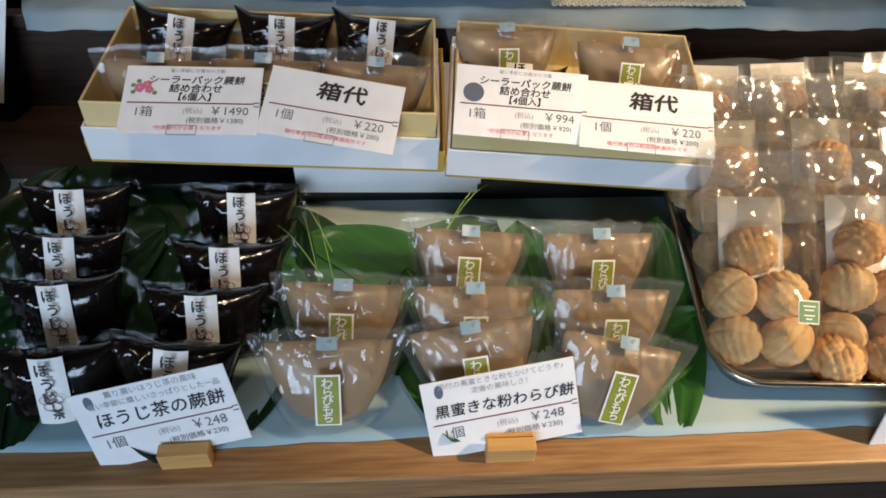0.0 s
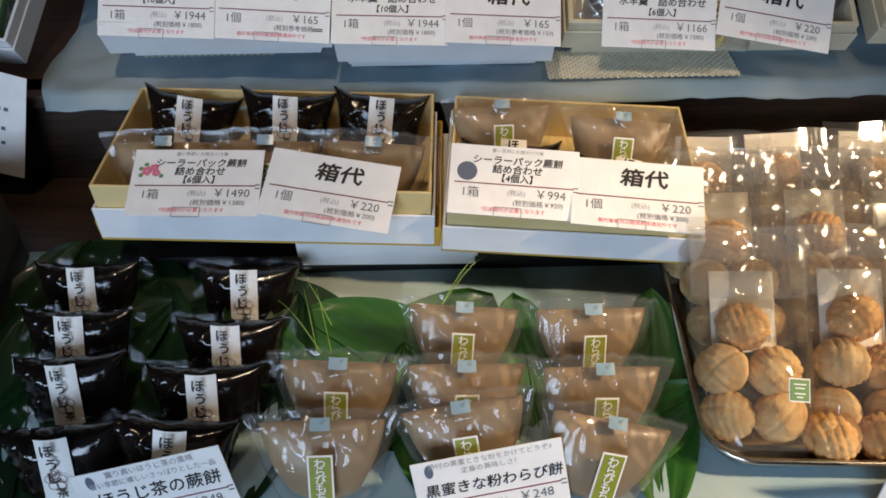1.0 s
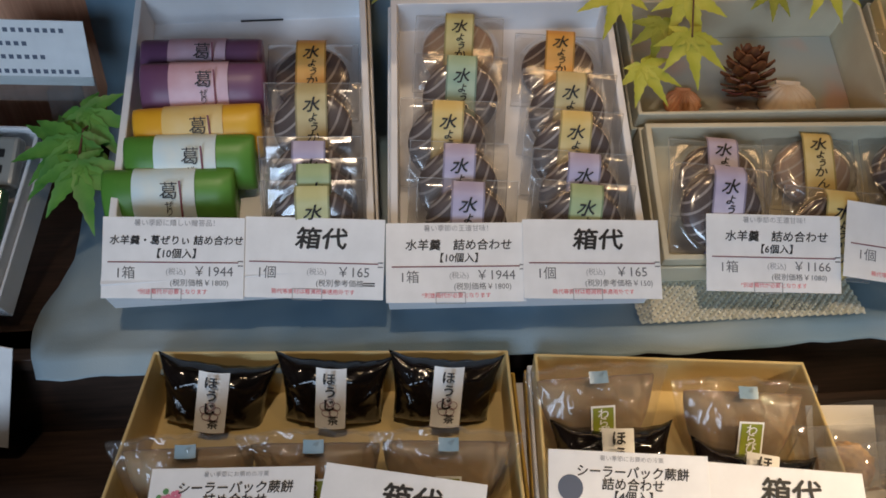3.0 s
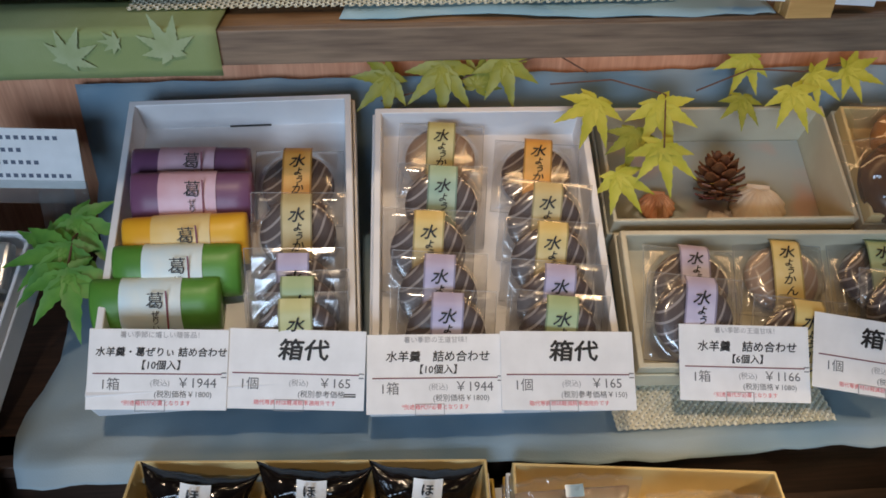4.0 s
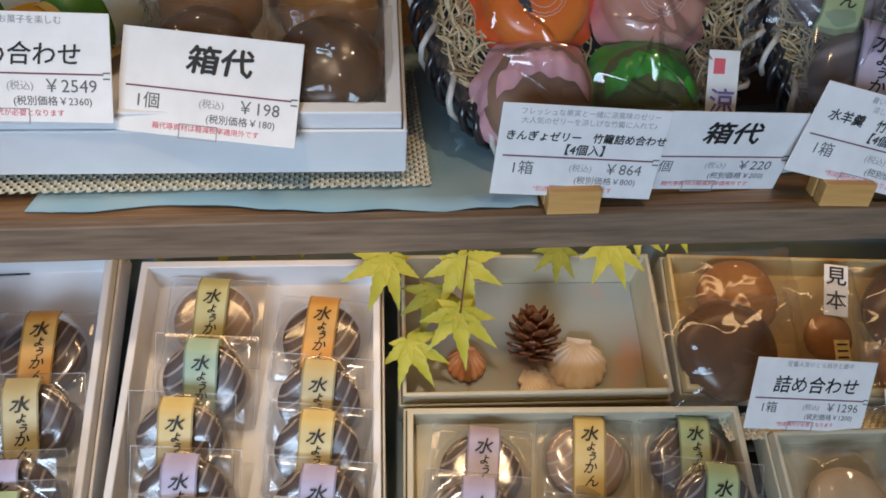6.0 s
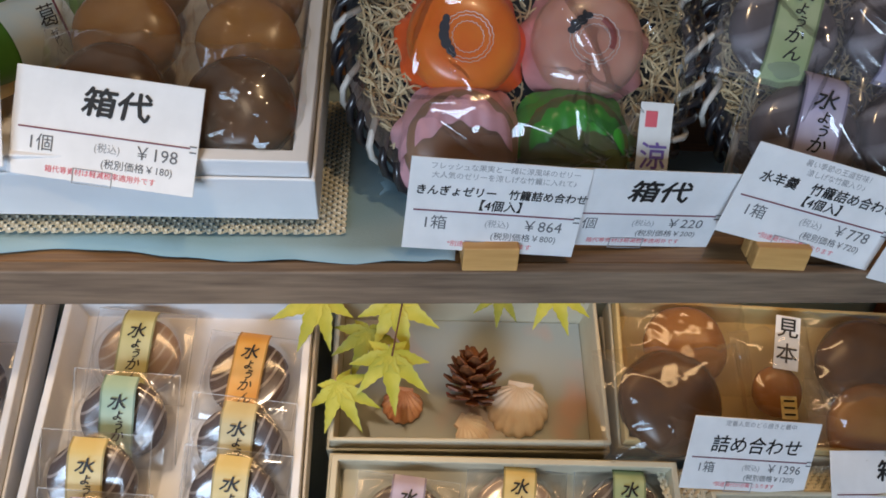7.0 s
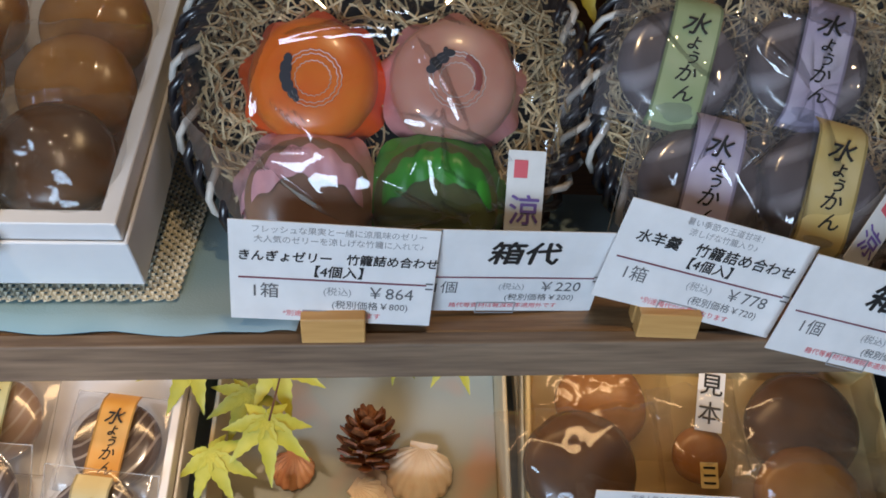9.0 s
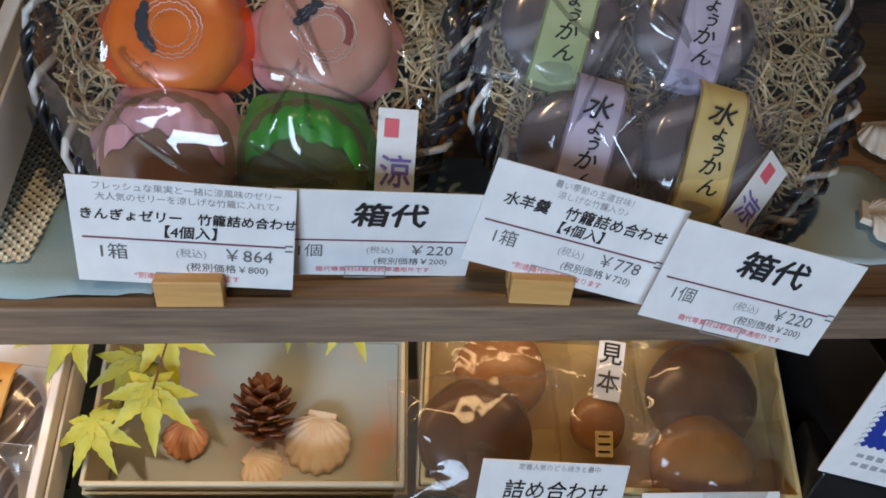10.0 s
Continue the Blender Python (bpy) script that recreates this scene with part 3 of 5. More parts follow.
brown = pouch("bracken_jelly", "brown bracken jelly in a clear sealed pouch with a green label", "jelly", "brown jelly pouches", M["warabi"], (0.019, 0.040), 0.055, 0.015, (0.030, 0.049), 0.066, M["film_milky"], 5)
tag_b = part("label", slab(0.016, 0.0004, 0.035), M["label_white"], brown, "olive-green label edged in white", pose(0, -0.0212, 0.010, -4, 0, 0))
part("label_field", slab(0.0135, 0.0003, 0.0325), M["label_green"], tag_b, "", pose(0, -0.0005, 0.00125))
# tab at the seal, carrying the painted blue window reflection
part("tape_tab", bent_label(0.0125, 0.0068, 0.0045, -0.0082, 0.0607, 0.0006), M["tape"], brown, "tape tab at the seal, coloured pale blue for the reflected sky", smooth=True)
write("わらびもち", 0.0077, M["label_white"], tag_b, 0, 0.0175, -0.0011, upright=True, bold=0.0001)

def horned_pouch(label, group, horn, high, wide_at, seed, rim):
    """A black jelly in a film pillow whose upper corners stand up as points; rim adds the free film above it."""
    p = thing("tea_jelly", label, "jelly", None, group)
    fold = creases(seed, 22, 0.08, high, 0.0036, 0.0014, (0.2, 0.7))

    def side(front):
        def f(u, v):
            a = 2 * u - 1
            top = high + horn * abs(a) ** 3.5 + 0.0015 * noise.noise(Vector((a * 4, seed, 0)))
            wide = wide_at + 0.007 * v ** 1.5
            puff = (max(0.0, 1 - a ** 2) * max(0.0, 1 - (2 * v - 1) ** 4)) ** 0.5
            x, z = a * wide * (1 - 0.05 * math.sin(math.pi * v)), 0.002 + (top - 0.002) * v
            y = 0.016 * puff + fold(x, z - high / 2) * (0.25 + 0.75 * min(1, abs(a) * 1.6)) * puff ** 0.3
            return (x, -y if front else 0.6 * y, z)
        return f
    bm = grid(44, 26, side(True))
    grid(44, 26, side(False), bm)
    bmesh.ops.remove_doubles(bm, verts=bm.verts, dist=0.0002)
    bmesh.ops.recalc_face_normals(bm, faces=bm.faces)
    part("wrapped_jelly", bm, M["black_wrap"], p, smooth=True)
    if rim:
        def edge(u, v):
            a = 2 * u - 1
            w = (wide_at + 0.007 + 0.006 * v)
            return (a * w, -0.001 - 0.002 * v + 0.0022 * noise.noise(Vector((a * 6, v * 2, seed))), high - 0.004 + horn * abs(a) ** 3.5 + 0.013 * v + 0.0035 * v * noise.noise(Vector((a * 5, 3, seed))) - 0.006 * v * a * a)
        part("film_rim", grid(40, 8, edge), M["film_dense"], p, "clear crinkled film above the jelly", smooth=True)

        def ear(u, v):
            a = 2 * u - 1
            return (a * (wide_at + 0.017 - 0.004 * v), 0.002 + 0.003 * noise.noise(Vector((a * 5, v * 4, seed + 2))), 0.002 + (high + 0.002) * v)
        part("film_sides", grid(40, 20, ear), M["film_dense"], p, "clear film standing out beside the jelly", smooth=True)
    tag = part("label", bent_label(0.0205, 0.043, 0.0045, -0.0182, high - 0.019), M["label_white"], p, "white paper label", smooth=True)
    for k, ch in enumerate("ほうじ"):
        write(ch, 0.0095, M["ink"], tag, -0.001 + 0.0012 * (k % 2), high - 0.0035 - 0.0098 * k, -0.0222, bold=0.00028)
    write("茶", 0.0075, M["ink"], tag, 0.002, high - 0.0345, -0.0222, bold=0.0001)
    bm = bmesh.new()
    for k in range(5):
        a = k * 1.257 + 0.3
        tube([(0.0042 * math.cos(a) + 0.003 * math.cos(b), -0.0218, high - 0.025 + 0.0042 * math.sin(a) + 0.003 * math.sin(b)) for b in (j * 0.785 for j in range(9))], 0.00022, 4, bm)
    part("printed_flower", bm, M["wine_ink"], tag, "printed red flower outline")
    return p


horned = horned_pouch("black tea jelly in glossy film with pointed corners and white label", "black jelly pouches in gift boxes", 0.006, 0.048, 0.034, 31, False)
black = horned_pouch("black roasted-tea jelly in a clear sealed pouch with a white label", "black jelly pouches", 0.004, 0.052, 0.034, 12, True)


def lay(master, places):
    first = True
    for x, y, z, yaw, lean, roll in places:
        m = pose(x, y, z, 0, 0, yaw) @ pose(0, 0, 0, -lean, 0, 0) @ pose(0, 0, 0, 0, roll, 0)
        if first:
            master.matrix_world = m
            first = False
        else:
            copy_thing(master, m)


Z1 = 0.824
lay(brown, [(-0.039, 0.263, Z1, 1, 24, 1), (-0.033, 0.308, Z1, -2, 26, 2), (0.053, 0.355, Z1, -2, 26, 3), (0.147, 0.350, Z1, 2, 26, 2),
            (0.054, 0.303, Z1, 1, 26, 2), (0.145, 0.298, Z1, 2, 26, 3), (0.133, 0.258, Z1, 3, 26, 16), (0.060, 0.272, Z1, -2, 26, -10),
            # in the gift boxes
            (-0.170, 0.474, 0.888, 2, 24, 3), (-0.092, 0.473, 0.888, -2, 24, 1), (-0.014, 0.471, 0.886, 2, 24, 6),
            (0.094, 0.510, 0.889, 1, 30, 0), (0.184, 0.494, 0.886, -2, 30, 4)])
lay(black, [(-0.203, 0.269, Z1, 2, 24, -2), (-0.141, 0.271, Z1, 4, 26, 10), (-0.215, 0.324, Z1, 0, 26, -3), (-0.123, 0.313, Z1, 2, 26, 2),
            (-0.228, 0.365, Z1, 0, 28, 2), (-0.113, 0.353, Z1, -2, 28, 0), (-0.234, 0.413, Z1, 2, 28, 2), (-0.110, 0.407, Z1, 0, 28, 2)])
lay(horned, [(-0.172, 0.551, 0.890, 3, 24, 12), (-0.087, 0.549, 0.890, -2, 24, 4), (-0.011, 0.546, 0.889, 4, 24, 9),
             (0.098, 0.476, 0.887, 0, 46, 3), (0.178, 0.452, 0.885, -3, 50, 10)])


# ---- gift boxes on the lowest shelf ----
def gift_box(label, m, w, d, h, outer, inner, rim, outer_h=None):
    b = thing("gift_box", label, "gift box", m, "open gift boxes")
    part("base", tray_mesh(w, d, outer_h or h * 0.62, 0.0022), outer, b)
    part("inner_tray", tray_mesh(w - 0.006, d - 0.006, h, 0.0022, 0.004), inner, b, "", pose(0, 0, 0.002))
    if rim:
        part("lid_beneath", tray_mesh(w + 0.006, d + 0.004, h * 0.42, 0.002, flare=0.0005), rim, b, "lid turned over beneath the box", pose(0.002, 0.002, -0.0025))
    return b


gift_box("open cream and white gift box holding six pouches", pose(-0.089, 0.5125, 0.8835, -1.0, 1.5, -2.0), 0.256, 0.139, 0.0475, M["white_box"], M["cream_box"], M["gold_box"])
gift_box("open cream and white gift box holding four pouches", pose(0.1455, 0.4975, 0.8805, 3.0, 1.6, -4.6), 0.196, 0.141, 0.0415, M["white_box"], M["cream_box"], M["gold_box"])


def closed_box(name, label, m, w, d, h, mat, cat="box"):
    b = thing(name, label, cat, m)
    part("base", slab(w - 0.004, d - 0.004, h * 0.6, 0.0006), mat, b)
    part("lid", slab(w, d, h * 0.7, 0.0008, (0, 0, h * 0.3 + 0.001)), mat, b)
    return b


closed_box("carton", "closed white carton beneath the gift boxes", pose(0.0, 0.518, 0.846, 0, 0, -1), 0.145, 0.135, 0.033, M["white_box"])
closed_box("riser_box", "black box used as a riser", pose(0.02, 0.53, 0.8235), 0.46, 0.13, 0.022, M["black_plastic"])
closed_box("carton", "grey carton at the end of the shelf", pose(-0.380, 0.405, 0.8235, 0, 0, 6), 0.15, 0.17, 0.085, M["grey_box"])


# ---- leaves under the pouches ----
def leaf_sheet(label, x, y, z, yaw, length, width, mat, tilt=0, roll=0, group="green leaves under the pouches"):
    lf = thing("leaf", label, "leaf", pose(x, y, z, tilt, roll, yaw), group)

    def f(u, v):
        s = 2 * u - 1
        w = width / 2 * math.sin(math.pi * min(1, 0.06 + v * 0.94)) ** 0.55
        return (s * w, (v - 0.5) * length, 0.006 * abs(s) ** 1.5 + 0.006 * math.sin(v * 5 + x * 40) + 0.001 * math.sin(s * 30))
    part("blade", grid(14, 16, f), mat, lf, smooth=True)
    bm = tube([(0, (v - 0.5) * length, 0.0006 + 0.006 * math.sin(v * 5 + x * 40)) for v in (k / 10 for k in range(11))], 0.0007, 5)
    part("midrib", bm, mat, lf, smooth=True)
    return lf


# the darker leaves, extra ones at the left, stand in for shade on the cloth
for x, y, yaw, ln, wd, mt, ti in ((-0.015, 0.362, 50, 0.15, 0.12, "leaf_sheet", 10), (0.03, 0.372, -50, 0.14, 0.10, "leaf_sheet", 12), (-0.07, 0.39, 60, 0.13, 0.10, "leaf_shaded", 12),
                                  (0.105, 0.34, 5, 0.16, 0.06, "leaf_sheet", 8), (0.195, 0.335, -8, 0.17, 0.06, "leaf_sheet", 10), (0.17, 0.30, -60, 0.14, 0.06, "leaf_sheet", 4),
                                  (0.03, 0.31, 15, 0.14, 0.06, "leaf_sheet", 6), (0.0, 0.33, -30, 0.14, 0.05, "leaf_shaded", 5), (-0.18, 0.36, 5, 0.18, 0.08, "leaf_shaded", 8),
                                  (-0.17, 0.30, 30, 0.14, 0.06, "leaf_shaded", 4), (-0.085, 0.34, -10, 0.17, 0.06, "leaf_shaded", 6), (-0.26, 0.33, 12, 0.17, 0.08, "leaf_shaded", 6), (-0.285, 0.41, -15, 0.17, 0.09, "leaf_shaded", 8), (-0.20, 0.425, 40, 0.17, 0.09, "leaf_shaded", 9), (-0.23, 0.37, -50, 0.16, 0.09, "leaf_shaded", 6), (-0.15, 0.425, -70, 0.16, 0.08, "leaf_shaded", 12)):
    leaf_sheet("glossy green leaf laid under the pouches" if mt == "leaf_sheet" else "green leaf under the pouches, coloured dark for the shade there", x, y, 0.829, yaw, ln, wd, M[mt], ti)

M["grass"] = material("pale_grass", (0.25, 0.42, 0.08), 0.5)
rg = random.Random(4)
for k in range(6):
    x, y = rg.uniform(-0.07, 0.05), rg.uniform(0.36, 0.42)
    a = rg.uniform(-1.3, 1.3)
    g = thing("grass_blade", "thin pale grass blade on the green leaves", "grass blade", pose(x, y, 0.843), "grass blades")
    part("blade", tube([(0.05 * t * math.sin(a), 0.05 * t * math.cos(a), 0.02 * math.sin(t * 2)) for t in (j / 6 for j in range(7))], 0.0005, 4, taper=0.2), M["grass"], g)


# ---- steel tray with bags of round cookies ----
def steel_tray():
    t = thing("steel_tray", "shallow steel tray with rounded corners and rolled rim", "tray", pose(0.376, 0.385, 0.824, 0, 0, -3))
    w, d, r = 0.31, 0.245, 0.03

    def outline(grow, z):
        pts = []
        for cx, cy, a0 in ((1, 1, 0), (-1, 1, 90), (-1, -1, 180), (1, -1, 270)):
            for k in range(7):
                a = radians(a0 + 15 * k)
                pts.append((cx * (w / 2 - r) + (r + grow) * math.cos(a), cy * (d / 2 - r) + (r + grow) * math.sin(a), z))
        return pts
    bm = loft([outline(-0.012, 0.002), outline(-0.008, 0.001), outline(-0.003, 0.016), outline(0.0, 0.019)], False)
    bm.faces.new([bm.verts.new(p) for p in outline(-0.012, 0.002)])
    pan = part("pan", bm, M["steel"], t, smooth=True)
    pan.modifiers.new("thick", "SOLIDIFY").thickness = 0.0008
    rim = outline(0.001, 0.0195)
    part("rim", tube(rim + [rim[0]], 0.0022, 8), M["steel"], t, "rolled steel rim", smooth=True)


steel_tray()
M["backing"] = material("greaseproof_backing", (0.8, 0.76, 0.68), 0.6, colour2=(0.74, 0.69, 0.6), scale=30)
M["cookie"] = material("baked_cookie", (0.60, 0.35, 0.13), 0.8, colour2=(0.78, 0.54, 0.26), scale=70, bump=0.8, bump_scale=420)
M["cookie_dark"] = material("browned_cookie", (0.52, 0.26, 0.085), 0.8, colour2=(0.72, 0.44, 0.18), scale=70, bump=0.8, bump_scale=420)


def groove(a):
    """1 along evenly spaced lines, falling off sharply beside them."""
    return (1 - abs(math.sin(a))) ** 2


def cookie_mesh(seed, ridged):
    bm = bmesh.new()
    bmesh.ops.create_uvsphere(bm, u_segments=72, v_segments=44, radius=0.0185)
    for v in bm.verts:
        d = v.co.normalized()
        k = 0.0008 * noise.noise(d * 2.5 + Vector((seed, 0, 0))) + 0.0003 * noise.noise(d * 12)
        if ridged:
            k -= 0.0021 * max(groove(d.x * 10 + d.z * 4 + seed), 0.8 * groove(d.z * 9 - d.x * 4 + d.y))
        else:
            k -= 0.0019 * groove(d.x * 10 + d.z * 3 + 0.8 * math.sin(d.z * 3 + seed)) * (0.5 + 0.5 * math.sin(d.y * 2 + seed)) + 0.0014 * math.exp(-((d.z - 0.2 * d.x) / 0.06) ** 2)
        v.co = d * (0.0185 + k)
        v.co.z *= 0.93
    me = bpy.data.meshes.new("cookie")
    bm.to_mesh(me)
    bm.free()
    me.shade_smooth()
    me.materials.append(M["cookie_dark" if ridged else "cookie"])
    return me


COOKIES = [cookie_mesh(k, k % 2 == 1) for k in range(5)]
rc = random.Random(7)


def cookie_bag(x, y, z, yaw, lean, fill, tag=False, h=0.15):
    b = thing("cookie_bag", "clear bag of round ridged cookies leaning in the tray", "bag of cookies", pose(x, y, z, 0, 0, yaw) @ pose(0, 0, 0, -lean, 0, 0), "bags of cookies")
    part("backing_card", slab(0.046, 0.0008, 0.058, 0.0002), M["backing"], b, "white backing card", pose(0, 0.008, 0.062))
    part("header", grid(24, 14, lambda u, v: ((2 * u - 1) * 0.040, -0.0075 + 0.003 * math.sin(u * 9 + x * 60) * v + 0.0025 * noise.noise(Vector((u * 6, v * 5, x * 40 + y * 30))), h * (0.66 + 0.34 * v))), M["film_header"], b, "flattened milky film header", smooth=True)
    for cx, cz, kind in fill:
        part("cookie", COOKIES[kind], None, b, "", pose(cx, rc.uniform(-0.003, 0.002), cz, rc.uniform(-30, 30), rc.uniform(-40, 40), rc.uniform(-40, 40)))

    fold = creases(round(x * 1000 + y * 3000), 5, 0.082, h, 0.0050, 0.0014, (0.9, 1.8))

    def skin(u, v):
        s = 2 * u - 1
        bulge = 0.003 + 0.027 * max(0.0, 1 - s * s) ** 0.42 * (max(0.0, 1 - (v * 1.55 - 0.35) ** 2) ** 0.5 if v < 0.85 else 0.1)
        px, pz = s * (0.039 + 0.002 * v), h * v
        return (px, -bulge + 0.003 * noise.noise(Vector((s * 3 + x * 50, v * 5, y * 30))) - fold(px, pz - h / 2) * (0.3 + 0.7 * v), -0.002 + pz + 0.002 * noise.noise(Vector((s * 4, 3, x * 60))) * v)
    part("film_bag", grid(64, 100, skin), M["film_bag"], b, "clear crinkled film bag", smooth=True)
    part("seal", grid(40, 4, lambda u, v: ((2 * u - 1) * 0.041, -0.0035 + 0.0015 * math.sin(u * 7 + x * 40), h - 0.003 + 0.017 * v + 0.002 * math.sin(u * 5 + x * 90) * v)), M["film_seal"], b, "flat film seal", smooth=True)
    if tag:
        g = part("sticker", slab(0.0138, 0.0004, 0.0155), M["label_white"], b, "small green square sticker", pose(0.019, -0.0305, 0.029, 0, 4, 0))
        part("sticker_field", slab(0.0122, 0.0003, 0.0135), M["label_darkgreen"], g, "", pose(0, -0.0005, 0.001))
        for w_, z_ in ((0.008, 0.0115), (0.006, 0.009), (0.007, 0.0055), (0.004, 0.0032)):
            bar(w_, 0.0009, M["label_white"], g, 0, z_, -0.0008)
    return b


FIVE = ((-0.018, 0.019, 2), (0.018, 0.018, 0), (-0.021, 0.050, 4), (0.016, 0.049, 2), (-0.004, 0.080, 1))
FOUR = ((-0.02, 0.019, 0), (0.018, 0.019, 4), (-0.014, 0.053, 2), (0.02, 0.05, 3), (-0.002, 0.084, 1))
cookie_bag(0.252, 0.288, 0.832, -2, 54, FIVE, True)
cookie_bag(0.329, 0.288, 0.832, -3, 54, FOUR, True)
cookie_bag(0.407, 0.288, 0.832, 0, 54, FIVE)
cookie_bag(0.262, 0.362, 0.842, 2, 54, FIVE)
cookie_bag(0.330, 0.364, 0.842, -2, 54, FOUR)
cookie_bag(0.405, 0.362, 0.842, 2, 54, FIVE)
cookie_bag(0.255, 0.425, 0.846, -3, 50, FIVE, h=0.108)
cookie_bag(0.322, 0.428, 0.846, 3, 50, FOUR, h=0.105)
cookie_bag(0.390, 0.428, 0.846, -4, 50, FIVE, h=0.112)
for k in range(3):
    loose = thing("cookie", "round ridged cookie lying on the steel tray", "cookie", pose(0.30 + 0.036 * k, 0.285 - 0.002 * k, 0.844), "loose cookies")
    part("biscuit", COOKIES[1 if k % 2 else 3], None, loose)


# ---- gift boxes on the middle shelf ----
M["floor_print"] = material("printed_pale_paper", (0.42, 0.44, 0.40), 0.6, colour2=(0.56, 0.38, 0.30), scale=16, detail=2, contrast=(0.55, 0.72))
SLOPE = math.degrees(math.atan(0.445))


def on_slope(x, y, z, yaw=0):
    """A pose on the sloping shelf, its y axis running up the slope."""
    return pose(x, y, z, 0, 0, yaw) @ pose(0, 0, 0, SLOPE, 0, 0)


def sloped_box(label, x, yf, zf, w, d, h, mat, inner, yaw=0, t=0.003):
    """An open box; (x, yf, zf) is the middle of its front rim."""
    m = on_slope(x, yf, zf, yaw) @ pose(0, d / 2, -h)
    b = thing("gift_box", label, "gift box", m, "open gift boxes")
    part("base", tray_mesh(w, d, h * 0.7, 0.002), mat, b)
    part("inner_tray", tray_mesh(w - 0.0055, d - 0.0055, h - 0.002, t, 0.003), inner, b, "", pose(0, 0, 0.002))
    return b


sloped_box("open white gift box of jelly rolls and bean jellies", -0.144, 0.600, 0.984, 0.192, 0.264, 0.037, M["white_box"], M["white_box"], 1.2, 0.0055)
sloped_box("open white gift box of ten bean jellies", 0.049, 0.590, 0.976, 0.187, 0.262, 0.038, M["white_box"], M["white_box"], -1.6, 0.0055)
sloped_box("open olive-cream gift box of six bean jellies", 0.281, 0.610, 0.968, 0.254, 0.124, 0.032, M["olive_box"], M["olive_box"], -3, 0.0045)
sloped_box("empty olive-cream box lid dressed with leaves, shells and a cone", 0.263, 0.731, 1.018, 0.212, 0.125, 0.054, M["olive_box"], M["olive_box"], -2)
sheet = thing("printed_sheet", "pale grey-green printed sheet with pink blotches in the box lid", "paper sheet", on_slope(0.263, 0.731, 1.018, -2) @ pose(0, 0.0625, -0.0485))
part("paper", slab(0.199, 0.112, 0.0012), M["floor_print"], sheet)
sloped_box("open olive-cream gift box of brown jellies", 0.506, 0.718, 1.019, 0.265, 0.122, 0.034, M["olive_box"], M["cream_box"], -5)
sloped_box("open olive-cream gift box with pale wrapped sweets", 0.560, 0.600, 0.972, 0.270, 0.1, 0.030, M["olive_box"], M["olive_box"], -2)


M["swirl_dark"] = swirl("swirl_printed_film", (0.075, 0.030, 0.02), (0.52, 0.42, 0.36))
M["swirl_pale"] = swirl("swirl_printed_film_pale", (0.5, 0.34, 0.24), (0.66, 0.54, 0.43))
M["swirl_haze"] = swirl("swirl_printed_film_soft", (0.13, 0.095, 0.095), (0.40, 0.36, 0.38), 16, 9.0, (0.55, 1.0))
M["swirl_plum"] = swirl("swirl_printed_film_plum", (0.085, 0.05, 0.046), (0.50, 0.44, 0.42))
BAND, BAND_EDGE = {}, {}
for nm, c1, c2 in (("orange", (0.74, 0.38, 0.08), (0.78, 0.47, 0.16)), ("tan", (0.54, 0.43, 0.2), (0.63, 0.53, 0.28)), ("lavender", (0.45, 0.39, 0.54), (0.60, 0.55, 0.67)),
                   ("green", (0.37, 0.46, 0.23), (0.49, 0.55, 0.31)), ("lime", (0.55, 0.53, 0.24), (0.64, 0.62, 0.34)), ("yellow", (0.66, 0.49, 0.17), (0.72, 0.58, 0.28)), ("teal", (0.30, 0.43, 0.31), (0.43, 0.53, 0.38))):
    BAND[nm] = material("band_" + nm, c1, 0.5, colour2=c2, scale=45, detail=2)
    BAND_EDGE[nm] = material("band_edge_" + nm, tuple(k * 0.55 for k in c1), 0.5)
M["film_edge"] = film_material("sealed_film_edge", (0.95, 0.95, 0.95), 1.0, 0.25, 0.0, 40, 0.34, (0.72, 0.71, 0.7), most=0.2)
M["film_flat"] = film_material("flat_clear_film", (0.95, 0.95, 0.95), 3.8, 0.17, 0.03, 60, 0.09, (0.62, 0.6, 0.6), most=0.5)
M["film_hazy"] = film_material("hazy_wrapper_film", (0.93, 0.93, 0.94), 1.6, 0.15, 0.06, 50, 0.13, (0.5, 0.48, 0.52), most=0.3)


